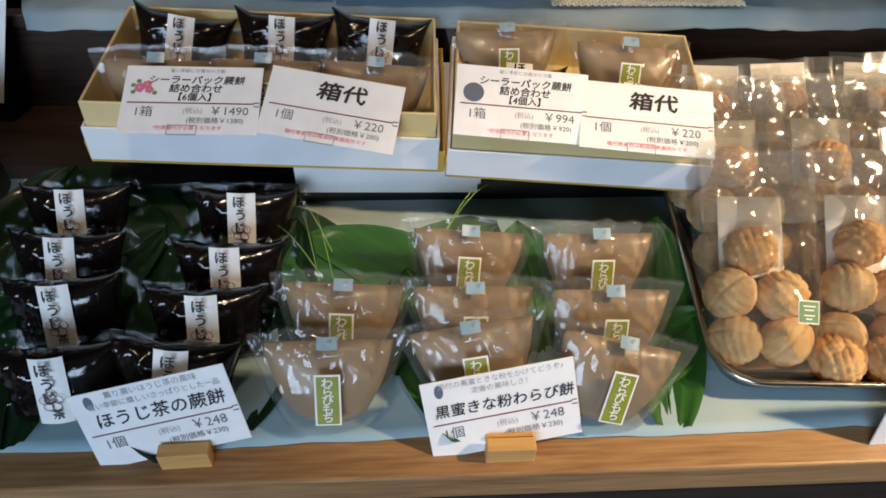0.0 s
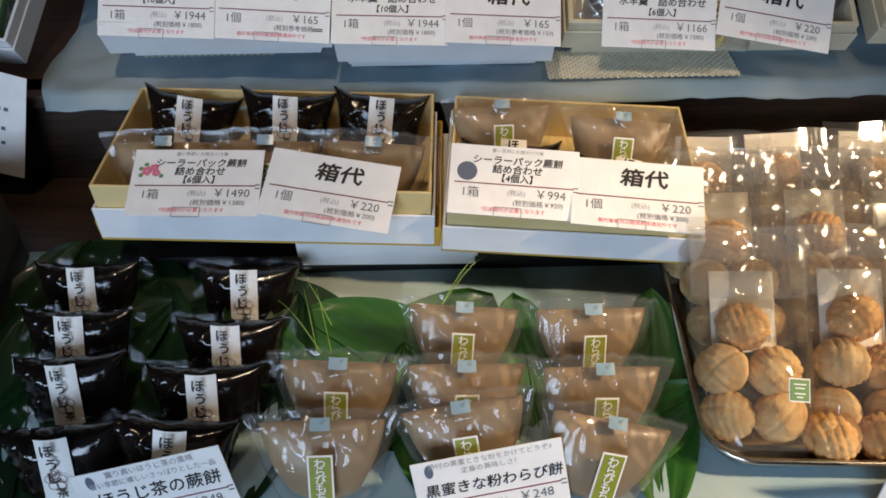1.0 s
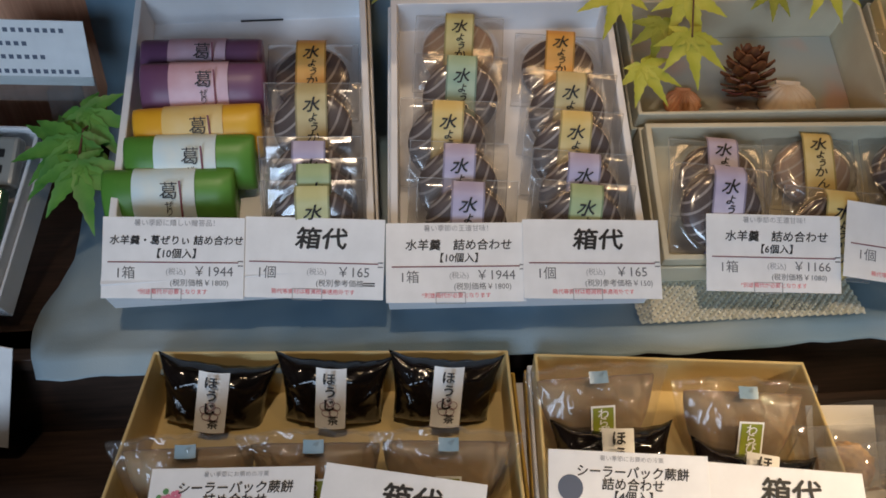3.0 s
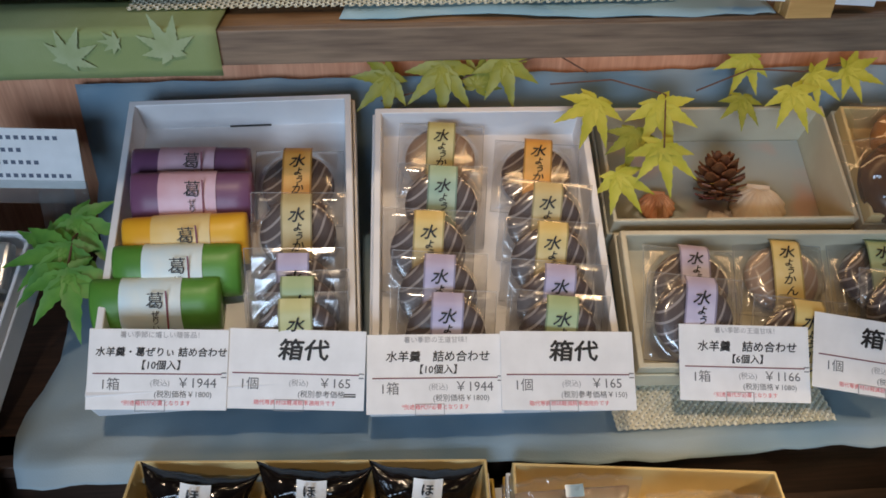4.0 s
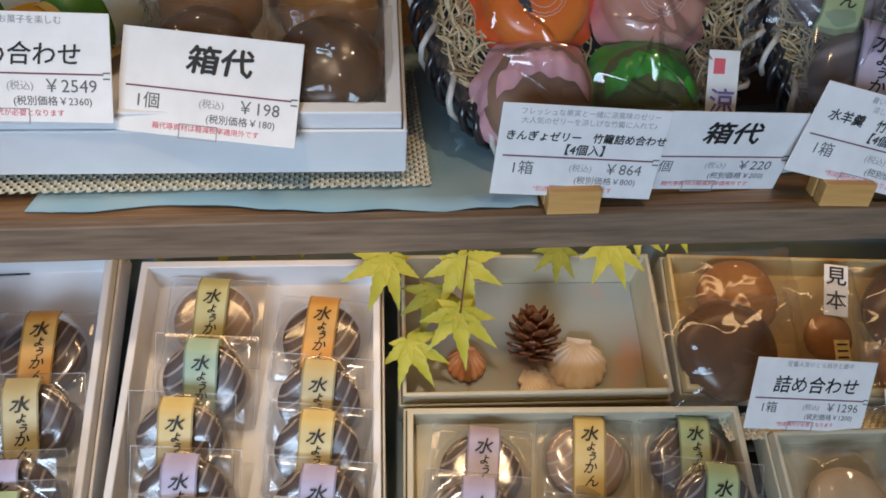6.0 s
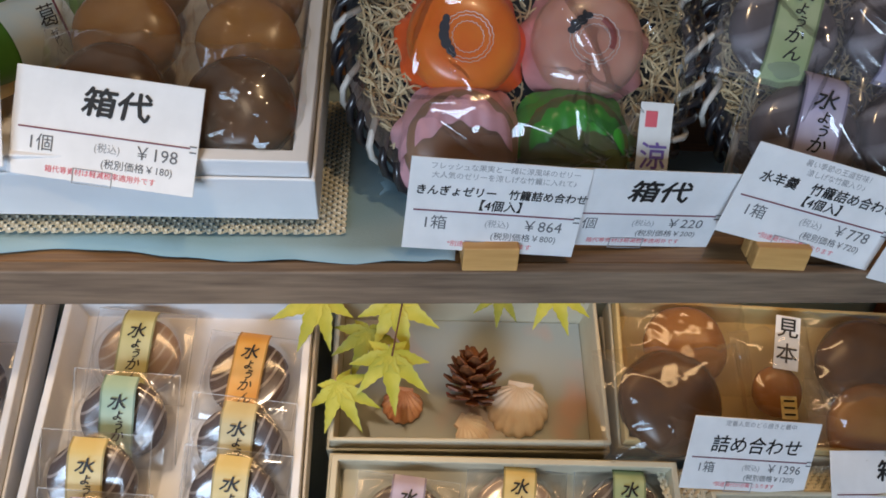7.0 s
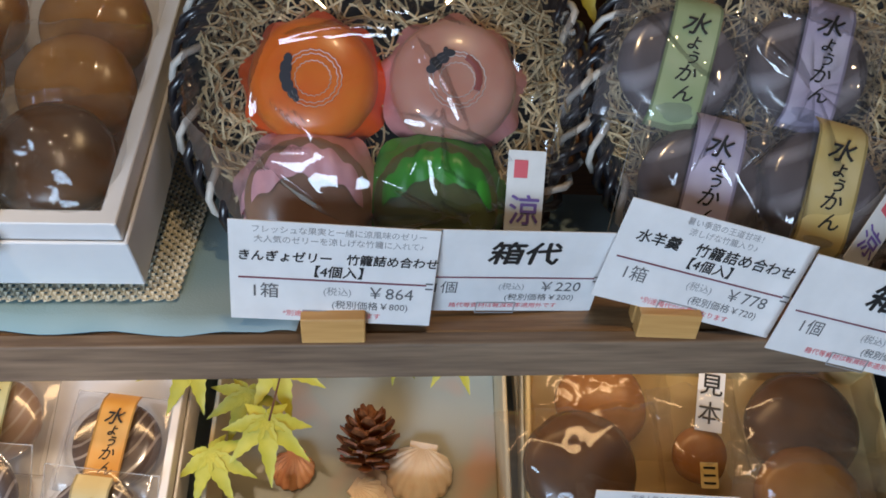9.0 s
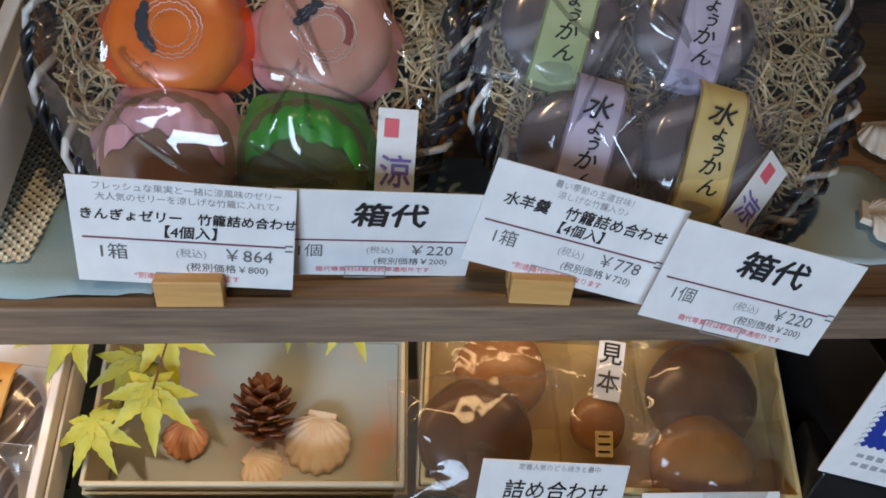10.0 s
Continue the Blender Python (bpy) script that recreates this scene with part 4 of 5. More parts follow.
def bean_jelly(x, y, z, yaw, lean, band, body="swirl_dark", roll=0, m=None):
    """A round bean jelly in a square clear wrapper with a paper band; its middle at the given place."""
    m = m or pose(x, y, z, 0, 0, yaw) @ pose(0, 0, 0, -lean, 0, 0) @ pose(0, 0, 0, 0, roll, 0)
    j = thing("bean_jelly", "round bean jelly in clear wrapper with a " + band + " paper band", "sweet", m, "bean jellies")
    n, r = 36, 0.0275
    rings = [[(1.05 * rr * math.cos(a), yy + bow * math.sin(a) ** 2, rr * math.sin(a)) for a in (2 * math.pi * k / n for k in range(n))]
             for rr, yy, bow in ((r * 0.8, 0.008, 0), (r, 0.006, 0), (r * 1.03, 0.001, 0.001), (r * 0.98, -0.0022, 0.0022), (r * 0.86, -0.0042, 0.0022), (r * 0.6, -0.0058, 0.0012), (r * 0.2, -0.0065, 0))]
    part("sweet", loft([list(q) for q in rings][::-1]), M[body], j, smooth=True)

    fold = creases(round(x * 5000 + y * 900) + 7, 6, 0.066, 0.064, 0.0003, 0.0008, (0.2, 0.7))

    def belly(px, pz):
        q = math.hypot(px / 0.0325, pz / 0.0315)
        return 0.0075 * max(0.0, 1 - q ** 11) - 1.4 * pz * pz

    def skin(u, v):
        a, b = 2 * u - 1, 2 * v - 1
        px, pz = a * 0.0365, b * 0.0335
        back = 0.5 * max(0.0, abs(pz) - 0.029) + 0.5 * max(0.0, abs(px) - 0.031)
        return (px, -fold(px, pz) - 0.0026 + 0.11 * pz - belly(px, pz) + back + 0.0004 * noise.noise(Vector((a * 2.5, b * 2.5, x * 90 + y * 70))), pz)
    part("wrapper", grid(40, 40, skin), M["film_hazy" if body == "swirl_haze" else "film_flat"], j, "clear film wrapper", smooth=True)
    rim = [(cx * 0.0365, 0.0050, cz * 0.0335) for cx, cz in ((-1, -1), (1, -1), (1, 1), (-1, 1), (-1, -1))]
    bm = bmesh.new()
    for p0, p1 in zip(rim, rim[1:]):
        tube([p0, p1], 0.00025, 4, bm)
    part("wrapper_edge", bm, M["film_edge"], j, "heat-sealed wrapper edge")
    bd = part("band", grid(2, 14, lambda u, v: ((u - 0.5) * 0.0235, -0.0036 - belly(0, (v - 0.5) * 0.065) - 0.0014, (v - 0.5) * 0.066)), BAND[band], j, band + " paper band", smooth=True)
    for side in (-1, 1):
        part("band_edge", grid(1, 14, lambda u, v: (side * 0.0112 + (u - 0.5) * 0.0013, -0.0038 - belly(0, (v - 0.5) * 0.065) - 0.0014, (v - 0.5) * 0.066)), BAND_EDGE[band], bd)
    write("水", 0.0118, M["ink"], bd, -0.0005, 0.0165, -0.0131, bold=0.00022, shear=0.25, squeeze=1.1)
    for k, (ch, cx, cz) in enumerate((("よ", 0.0005, 0.0075), ("う", 0.0015, 0.0005), ("か", 0.0, -0.0075), ("ん", 0.0015, -0.0165))):
        write(ch, 0.0075 if k < 2 else 0.0100, M["ink"], bd, cx, cz, -0.0132 + 0.0005 * max(0, k - 1), bold=0.00015, shear=0.25)
    return j


# place, lean back and band of each
for x, y, z, ln, bnd, body in (
        (-0.100, 0.772, 1.041, 54, "orange", "swirl_dark"), (-0.097, 0.719, 1.029, 28, "tan", "swirl_plum"), (-0.097, 0.671, 1.012, 16, "lavender", "swirl_plum"),
        (-0.093, 0.654, 1.005, 13, "green", "swirl_plum"), (-0.094, 0.639, 0.997, 13, "lime", "swirl_plum"), (0.019, 0.794, 1.049, 50, "lime", "swirl_pale"),
        (0.017, 0.746, 1.034, 34, "teal", "swirl_plum"), (0.004, 0.706, 1.018, 31, "yellow", "swirl_plum"), (0.010, 0.670, 1.003, 28, "lavender", "swirl_plum"),
        (0.014, 0.641, 0.990, 27, "lavender", "swirl_plum"), (0.100, 0.780, 1.039, 56, "orange", "swirl_dark"), (0.099, 0.727, 1.027, 31, "tan", "swirl_plum"),
        (0.098, 0.693, 1.013, 29, "yellow", "swirl_plum"), (0.099, 0.659, 0.998, 28, "lavender", "swirl_dark"), (0.097, 0.635, 0.988, 26, "green", "swirl_plum"),
        (0.213, 0.684, 0.993, 62, "lavender", "swirl_plum"), (0.203, 0.645, 0.991, 40, "lavender", "swirl_plum"), (0.293, 0.694, 0.988, 62, "yellow", "swirl_pale"),
        (0.285, 0.633, 0.974, 36, "yellow", "swirl_dark"), (0.372, 0.690, 0.987, 62, "green", "swirl_plum"), (0.376, 0.650, 0.983, 42, "green", "swirl_plum")):
    bean_jelly(x, y, z, 2 if x < -0.05 else -6 if 0.05 < x < 0.2 else -3, min(ln + 3, 31) if 25 < ln < 36 and x < 0.2 else ln, bnd, body, roll=3 if x < 0.2 else 6)

slot = thing("thumb_slot", "narrow dark slot cut in a white box wall", "slot", on_slope(-0.144, 0.600, 0.984, 1.2) @ pose(0.003, 0.2552, -0.0325))
part("slit", slab(0.036, 0.0006, 0.0022), M["black_plastic"], slot)

PAPER = {}
for nm, c1, c2 in (("purple", (0.15, 0.06, 0.13), (0.21, 0.095, 0.17)), ("yellow", (0.72, 0.36, 0.02), (0.78, 0.45, 0.04)), ("green", (0.07, 0.22, 0.03), (0.13, 0.32, 0.05))):
    PAPER[nm] = material("wrap_paper_" + nm, c1, 0.4, colour2=c2, scale=20, bump=0.15, bump_scale=60)
M["band_pink"] = material("pale_pink_band", (0.62, 0.36, 0.42), 0.5, colour2=(0.7, 0.5, 0.58), scale=30)
M["band_gold"] = material("pale_gold_band", (0.72, 0.5, 0.16), 0.5, colour2=(0.75, 0.58, 0.28), scale=30)
M["band_blue"] = material("pale_blue_band", (0.58, 0.74, 0.8), 0.5, colour2=(0.74, 0.78, 0.72), scale=30)


def jelly_roll(x, y, z, paper, band, lean=18, yaw=2, roll=2):
    j = thing("jelly_roll", paper + " paper-wrapped jelly roll with a pale band", "sweet", pose(x, y, z, 0, 0, yaw) @ pose(0, 0, 0, -lean, 0, 0) @ pose(0, 0, 0, 0, roll, 0), "jelly rolls")
    n = 18

    def ring(px, ry, rz, dz=0.0):
        return [(px, ry * math.cos(a), dz + rz * math.sin(a)) for a in (2 * math.pi * k / n for k in range(n))]
    part("wrapper", loft([ring(-0.0465, 0.0095, 0.0202), ring(-0.044, 0.0118, 0.0208), ring(-0.034, 0.0135, 0.021), ring(0, 0.0145, 0.021), ring(0.034, 0.0135, 0.021), ring(0.044, 0.0118, 0.0208), ring(0.0465, 0.0095, 0.0202)]), PAPER[paper], j, smooth=True)
    bm = grid(2, 18, lambda u, v: ((u - 0.5) * 0.044 - 0.002, -0.0151 * math.cos((v - 0.5) * 3.4), 0.0216 * math.sin((v - 0.5) * 3.4)))
    b = part("band", bm, M[band], j, "pale paper band", smooth=True)
    part("stripe", slab(0.0013, 0.0004, 0.03), M["wine_ink"], b, "", pose(0.0105, -0.0158, -0.015))
    write("葛", 0.0135, M["ink"], b, 0.002, 0.007, -0.0162, shear=0.1)
    write("ぜりぃ", 0.0065, M["ink"], b, 0.002, -0.008, -0.0162, upright=True)
    return j


jelly_roll(-0.185, 0.778, 1.053, "purple", "band_pink", 40)
jelly_roll(-0.180, 0.750, 1.047, "purple", "band_pink", 30)
jelly_roll(-0.182, 0.718, 1.028, "yellow", "band_gold", 25, roll=0)
jelly_roll(-0.186, 0.695, 1.017, "green", "band_blue", 25)
jelly_roll(-0.200, 0.673, 1.003, "green", "band_blue", 25)

# ---- woven mats ----
M["rush"] = material("pale_woven_rush", (0.8, 0.77, 0.64), 0.7, colour2=(0.7, 0.66, 0.5), scale=120)


def woven_mat(x0, x1, y0, y1, z, m=None, pitch=0.0030):
    mat_ob = thing("woven_mat", "pale woven rush mat under a gift box", "mat", m or pose(x0, y0, z), "woven mats")
    w, d = x1 - x0, y1 - y0
    bm = bmesh.new()
    nx, ny = round(w / pitch), round(d / pitch)
    for j in range(ny):
        y = (j + 0.5) * d / ny
        grid(2 * nx, 1, lambda u, v: (u * w, y + (v - 0.5) * pitch * 0.88, 0.0009 + 0.0007 * math.cos(math.pi * (u * nx * 1.0 + j))), bm)
    for i in range(nx):
        x = (i + 0.5) * w / nx
        grid(1, 2 * ny, lambda u, v: (x + (u - 0.5) * pitch * 0.6, v * d, 0.0009 - 0.0007 * math.cos(math.pi * (v * ny * 1.0 + i))), bm)
    part("weave", bm, M["rush"], mat_ob)
    return mat_ob


woven_mat(0.140, 0.310, 0.594, 0.640, 0.9285)
woven_mat(-0.225, -0.105, 0.643, 0.68, 0.9285)
woven_mat(-0.19, 0.176, 0.734, 0.90, 1.2045)
woven_mat(0.40, 0.56, 0.695, 0.72, 1.000)
for label, x, yf, zf, w, d, h, mat in (("flat white carton stacked beneath a gift box", -0.144, 0.601, 0.983, 0.17, 0.24, 0.0365, "white_box"), ("flat white carton stacked beneath a gift box", 0.049, 0.591, 0.974, 0.17, 0.24, 0.0365, "white_box"),
                                       ("flat olive carton stacked beneath a gift box", 0.281, 0.611, 0.967, 0.23, 0.11, 0.0325, "olive_box"), ("flat olive carton stacked beneath a gift box", 0.506, 0.722, 1.019, 0.25, 0.115, 0.0345, "olive_box")):
    closed_box("carton", label, on_slope(x, yf, zf) @ pose(0, d / 2 + 0.008, -h - 0.019), w, d, 0.018, M[mat])
for x, w in ((-0.144, 0.15), (0.051, 0.15), (0.275, 0.2), (0.52, 0.2)):
    dark = thing("display_stand", "dark block propping up the back of a gift box", "display stand", pose(x, 0.80 if x < 0.2 else 0.70, 0.945), "display stands")
    part("block", slab(w, 0.03, 0.055 if x < 0.2 else 0.015, 0.001), M["black_plastic"], dark)


# ---- brown jellies ----
M["brown_jelly"] = material("dark_brown_jelly", (0.075, 0.024, 0.008), 0.25, colour2=(0.13, 0.05, 0.015), scale=45, spec=0.4, transmission=0.2)
M["amber_jelly"] = material("amber_brown_jelly", (0.44, 0.17, 0.028), 0.25, colour2=(0.54, 0.23, 0.045), scale=45, spec=0.4, transmission=0.25)
M["film_loose"] = film_material("loose_crumpled_film", (0.95, 0.94, 0.92), 1.3, 0.05, 0.03, 28, 0.085, (0.66, 0.54, 0.4), most=0.25, stretch=(1, 0.3, 1), turn=(0, 0, 50))


def bagged_jelly(m, r, mat="brown_jelly", w=0.05, h=0.05, seed=0, flat=0.55):
    """A round jelly in a loose clear bag, lying with its middle at the origin of m; z faces the viewer's side."""
    j = thing("bagged_jelly", "round brown jelly in a loose clear bag", "sweet", m, "brown jellies in bags")
    bm = bmesh.new()
    bmesh.ops.create_uvsphere(bm, u_segments=32, v_segments=18, radius=r)
    for v in bm.verts:
        v.co.z = math.copysign(abs(v.co.z / r) ** 0.75, v.co.z) * r * flat * 0.86
        v.co *= 1 + 0.04 * noise.noise(v.co * 60 + Vector((seed, 0, 0)))
    part("jelly", bm, M[mat], j, smooth=True)

    fold = creases(seed * 7 + 1, 14, 2 * w, 2 * h, 0.0014, 0.0007, (0.5, 1.4))

    def skin(u, v):
        a, b = 2 * u - 1, 2 * v - 1
        q = max(0.0, 1 - (a * a * w * w + b * b * h * h) / (r * r * 1.7))
        slack = 0.003 + 0.004 * noise.noise(Vector((a * 2.2 + seed * 3, b * 2.2, seed)))
        edge = 0.003 * noise.noise(Vector((a * 3, b * 3, seed + 9)))
        return (a * w + edge, b * h + edge, (r * flat + 0.003) * (0.62 * (1 - max(abs(a), abs(b)) ** 5) + 0.38 * q) + 0.003 + slack + fold(a * w, b * h) * (1 - max(abs(a), abs(b)) ** 4))
    part("film_bag", grid(64, 60, skin), M["film_loose"], j, "clear crumpled film bag", smooth=True)
    return j


def slope_pose(x, y, z, yaw=0, tip=0):
    return on_slope(x, y, z, yaw) @ pose(0, 0, 0, tip, 0, 0)


bagged_jelly(slope_pose(0.437, 0.800, 1.048, 0, 10), 0.033, "amber_jelly", 0.05, 0.04, 1)
bagged_jelly(slope_pose(0.415, 0.756, 1.033, 4, 14), 0.040, "brown_jelly", 0.058, 0.042, 2)
bagged_jelly(slope_pose(0.583, 0.782, 1.041, -5, 10), 0.040, "brown_jelly", 0.055, 0.042, 3)
bagged_jelly(slope_pose(0.572, 0.735, 1.022, -6, 14), 0.036, "amber_jelly", 0.056, 0.036, 4)
bagged_jelly(slope_pose(0.503, 0.765, 1.034, 8, 14), 0.020, "amber_jelly", 0.034, 0.05, 5)
st = thing("sample_sticker", "white sticker with black lettering on a jelly bag", "sticker", slope_pose(0.511, 0.788, 1.064, -14, 14) @ pose(0, 0, 0, -90, 0, 0), "")
part("paper", slab(0.0185, 0.0005, 0.042, 0, (0, 0, -0.021)), M["label_white"], st)
write("見", 0.0165, M["ink"], st, 0, 0.0105, -0.0009, bold=0.0002)
write("本", 0.0165, M["ink"], st, 0, -0.0095, -0.0009, bold=0.0002)
st = thing("gold_sticker", "small gold label on a jelly bag", "sticker", slope_pose(0.500, 0.742, 1.042, -4, 14) @ pose(0, 0, 0, -90, 0, 0), "")
part("paper", slab(0.012, 0.0005, 0.017, 0, (0, 0, -0.0085)), BAND["yellow"], st)
for k in range(3):
    bar(0.008, 0.0012, M["ink"], st, 0, 0.005 - 0.005 * k, -0.0006)
M["pale_sweet"] = material("pale_wrapped_sweet", (0.62, 0.45, 0.28), 0.5, colour2=(0.7, 0.55, 0.38), scale=30)
for k in range(3):
    bagged_jelly(slope_pose(0.475 + 0.075 * k, 0.645, 0.980, 0, 4), 0.03, "pale_sweet", 0.036, 0.045, 11 + k)


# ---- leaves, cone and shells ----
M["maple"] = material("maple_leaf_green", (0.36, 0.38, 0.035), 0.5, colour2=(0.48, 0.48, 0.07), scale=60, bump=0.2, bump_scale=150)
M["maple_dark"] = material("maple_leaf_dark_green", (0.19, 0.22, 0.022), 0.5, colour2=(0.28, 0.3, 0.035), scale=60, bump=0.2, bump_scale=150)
M["maple_fresh"] = material("maple_leaf_fresh_green", (0.055, 0.19, 0.03), 0.45, colour2=(0.13, 0.30, 0.05), scale=60, bump=0.2, bump_scale=150)
M["twig"] = material("brown_twig", (0.12, 0.06, 0.04), 0.7)


def maple_mesh(seed, size, mat):
    """A seven-lobed leaf with toothed edges and a sunken midrib in each lobe; its stalk end at the origin, its tip along -y."""
    rnd = random.Random(seed)
    lobes = [(0, 1.0), (40, 0.92), (-40, 0.92), (82, 0.72), (-82, 0.72), (125, 0.42), (-125, 0.42)]
    bm = bmesh.new()
    for ang, ln in lobes:
        a = radians(ang + rnd.uniform(-5, 5))
        length, wide = size * ln * rnd.uniform(0.92, 1.05), size * 0.17 * (0.7 + 0.3 * ln)
        d, n = Vector((math.sin(a), -math.cos(a), 0)), Vector((math.cos(a), math.sin(a), 0))
        rows = []
        for k in range(13):
            t = k / 12
            w = wide * (0.55 + 1.35 * t) if t < 0.33 else wide * (1 - ((t - 0.33) / 0.67) ** 1.15)
            w = max(0.0, w) * (1.0 if k % 2 else 0.8)
            droop = -0.16 * size * t * t * (0.6 + 0.8 * rnd.random() * 0.3)
            mid = d * length * t + Vector((0, 0, droop))
            rows.append([bm.verts.new(mid - n * w + Vector((0, 0, 0.12 * w))), bm.verts.new(mid - Vector((0, 0, 0.1 * w))), bm.verts.new(mid + n * w + Vector((0, 0, 0.12 * w)))])
        for p, q in zip(rows, rows[1:]):
            for i in (0, 1):
                bm.faces.new((p[i], p[i + 1], q[i + 1], q[i]))
    me = bpy.data.meshes.new("blade")
    bm.to_mesh(me)
    bm.free()
    me.shade_smooth()
    me.materials.append(mat)
    return me


MAPLES = {(k, nm): maple_mesh(k, 0.037, M[nm]) for k in range(3) for nm in ("maple", "maple_dark", "maple_fresh")}


def spray(label, leaves, stems):
    """A spray of maple leaves: each with its place, pose, size and colour, on thin twigs."""
    s = thing("maple_spray", label, "leaf spray")
    for pts in stems:
        part("twig", tube(pts, 0.0008, 5), M["twig"], s, "thin brown twig")
    for k, (x, y, z, tip, yaw, roll, size, nm) in enumerate(leaves):
        part("leaf", MAPLES[(k % 3, nm)], None, s, "", pose(x, y, z, tip, roll, 0) @ pose(0, 0, 0, 0, 0, yaw) @ Matrix.Scale(size, 4))
    return s


spray("yellow-green artificial maple spray hanging over the box lid", [
    (0.152, 0.812, 1.090, 42, -20, 8, 1.15, "maple"), (0.208, 0.812, 1.086, 45, 12, -6, 1.2, "maple"), (0.203, 0.776, 1.066, 40, 5, 5, 1.15, "maple"),
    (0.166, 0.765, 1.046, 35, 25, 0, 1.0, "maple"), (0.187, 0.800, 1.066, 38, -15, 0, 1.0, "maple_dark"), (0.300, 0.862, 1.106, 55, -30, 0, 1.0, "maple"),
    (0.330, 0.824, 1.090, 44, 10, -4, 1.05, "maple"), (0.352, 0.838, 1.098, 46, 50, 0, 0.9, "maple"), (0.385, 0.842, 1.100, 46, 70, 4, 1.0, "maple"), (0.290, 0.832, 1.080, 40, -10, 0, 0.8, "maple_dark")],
    [[(0.12, 0.85, 1.09), (0.17, 0.835, 1.10), (0.215, 0.82, 1.092), (0.205, 0.775, 1.066)], [(0.25, 0.84, 1.085), (0.30, 0.85, 1.10), (0.345, 0.842, 1.10), (0.40, 0.855, 1.105)]])
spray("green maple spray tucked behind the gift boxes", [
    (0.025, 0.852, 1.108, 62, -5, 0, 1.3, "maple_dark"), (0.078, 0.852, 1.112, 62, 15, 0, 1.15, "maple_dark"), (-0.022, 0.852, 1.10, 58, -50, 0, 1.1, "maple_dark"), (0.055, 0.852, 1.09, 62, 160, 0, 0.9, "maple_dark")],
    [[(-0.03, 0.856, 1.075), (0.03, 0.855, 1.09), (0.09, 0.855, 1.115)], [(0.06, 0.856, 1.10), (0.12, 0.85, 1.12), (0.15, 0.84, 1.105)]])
spray("fresh green maple leaves beside the white gift box", [
    (-0.270, 0.735, 1.040, 38, 35, 0, 1.3, "maple_fresh"), (-0.272, 0.712, 1.030, 36, -35, 0, 1.5, "maple_fresh"), (-0.266, 0.690, 1.022, 36, 8, 0, 1.4, "maple_fresh"), (-0.285, 0.722, 1.02, 30, -80, 0, 1.2, "maple_fresh")],
    [[(-0.262, 0.75, 1.03), (-0.268, 0.72, 1.034), (-0.268, 0.69, 1.02)]])

M["cone"] = material("pine_cone_scale", (0.12, 0.036, 0.012), 0.55, colour2=(0.32, 0.12, 0.035), scale=160, contrast=(0.45, 0.7))


def pine_cone():
    c = thing("pine_cone", "small open brown pine cone lying in the box lid", "pine cone", slope_pose(0.268, 0.784, 1.0045, -8, 0) @ pose(0, 0, 0, -58, 0, 0) @ Matrix.Scale(0.9, 4))
    bm = bmesh.new()
    bmesh.ops.create_uvsphere(bm, u_segments=12, v_segments=10, radius=0.009, matrix=Matrix.Translation((0, 0, 0.018)) @ Matrix.Diagonal((1, 1, 2, 1)))
    part("core", bm, M["cone"], c, smooth=True)
    me = bpy.data.meshes.new("scale")
    bm = bmesh.new()
    top = [bm.verts.new(p) for p in ((-0.002, 0, 0), (-0.0044, 0.007, 0.0005), (-0.0014, 0.0115, 0.0016), (0.0014, 0.0115, 0.0016), (0.0044, 0.007, 0.0005), (0.002, 0, 0))]
    bot = [bm.verts.new(v.co + Vector((0, -0.0003, -0.0011))) for v in top]
    bm.faces.new(top)
    bm.faces.new(bot[::-1])
    for i in range(6):
        bm.faces.new((top[i - 1], bot[i - 1], bot[i], top[i]))
    bm.to_mesh(me)
    bm.free()
    me.materials.append(M["cone"])
    for k in range(44):
        t = k / 43
        a = k * 2.39996
        r = 0.0075 * math.sin(math.pi * (0.18 + 0.75 * t))
        part("scale", me, None, c, "", pose(r * math.cos(a), r * math.sin(a), 0.002 + 0.036 * t, 0, 0, math.degrees(a) - 90) @ pose(0, 0, 0, -12 + 64 * t, 0, 0) @ Matrix.Scale(0.95 + 0.75 * math.sin(math.pi * (0.15 + 0.75 * t)), 4))
    part("stalk", tube([(0, 0, 0.003), (-0.012, 0.0, 0.002), (-0.022, 0.004, 0.006)], 0.0009, 5), material("red_brown_stalk", (0.28, 0.05, 0.03), 0.6), c)
    part("gold_wire", tube([(0.0155 * math.cos(a), 0.0155 * math.sin(a), 0.016) for a in (k * 0.3 for k in range(22))], 0.0004, 4), material("gold_wire", (0.7, 0.5, 0.12), 0.3, 1.0), c)


pine_cone()
M["shell"] = material("pale_scallop_shell", (0.8, 0.64, 0.48), 0.5, colour2=(0.86, 0.76, 0.63), scale=90)
M["shell_orange"] = material("orange_scallop_shell", (0.66, 0.26, 0.12), 0.5, colour2=(0.75, 0.42, 0.25), scale=60)


def scallop(m, r, mat, label):
    s = thing("scallop_shell", label, "shell", m, "scallop shells")

    def f(u, v):
        a = (u - 0.5) * radians(150)
        rib = 0.5 + 0.5 * math.cos(u * 2 * math.pi * 11)
        rr = r * v * (1 + 0.05 * rib * v) * math.cos(a) ** 0.6
        return (rr * math.sin(a), -rr * math.cos(a), r * 0.32 * math.sin(math.pi * min(1, 0.08 + 0.86 * v)) * (1 - 0.5 * (2 * u - 1) ** 2) + 0.0016 * rib * v)
    v = part("valve", grid(78, 12, f), mat, s, smooth=True)
    v.modifiers.new("thick", "SOLIDIFY").thickness = 0.0008
    part("hinge", slab(r * 0.52, r * 0.2, r * 0.1, 0.0006, (0, -r * 0.03, 0.002)), mat, s)


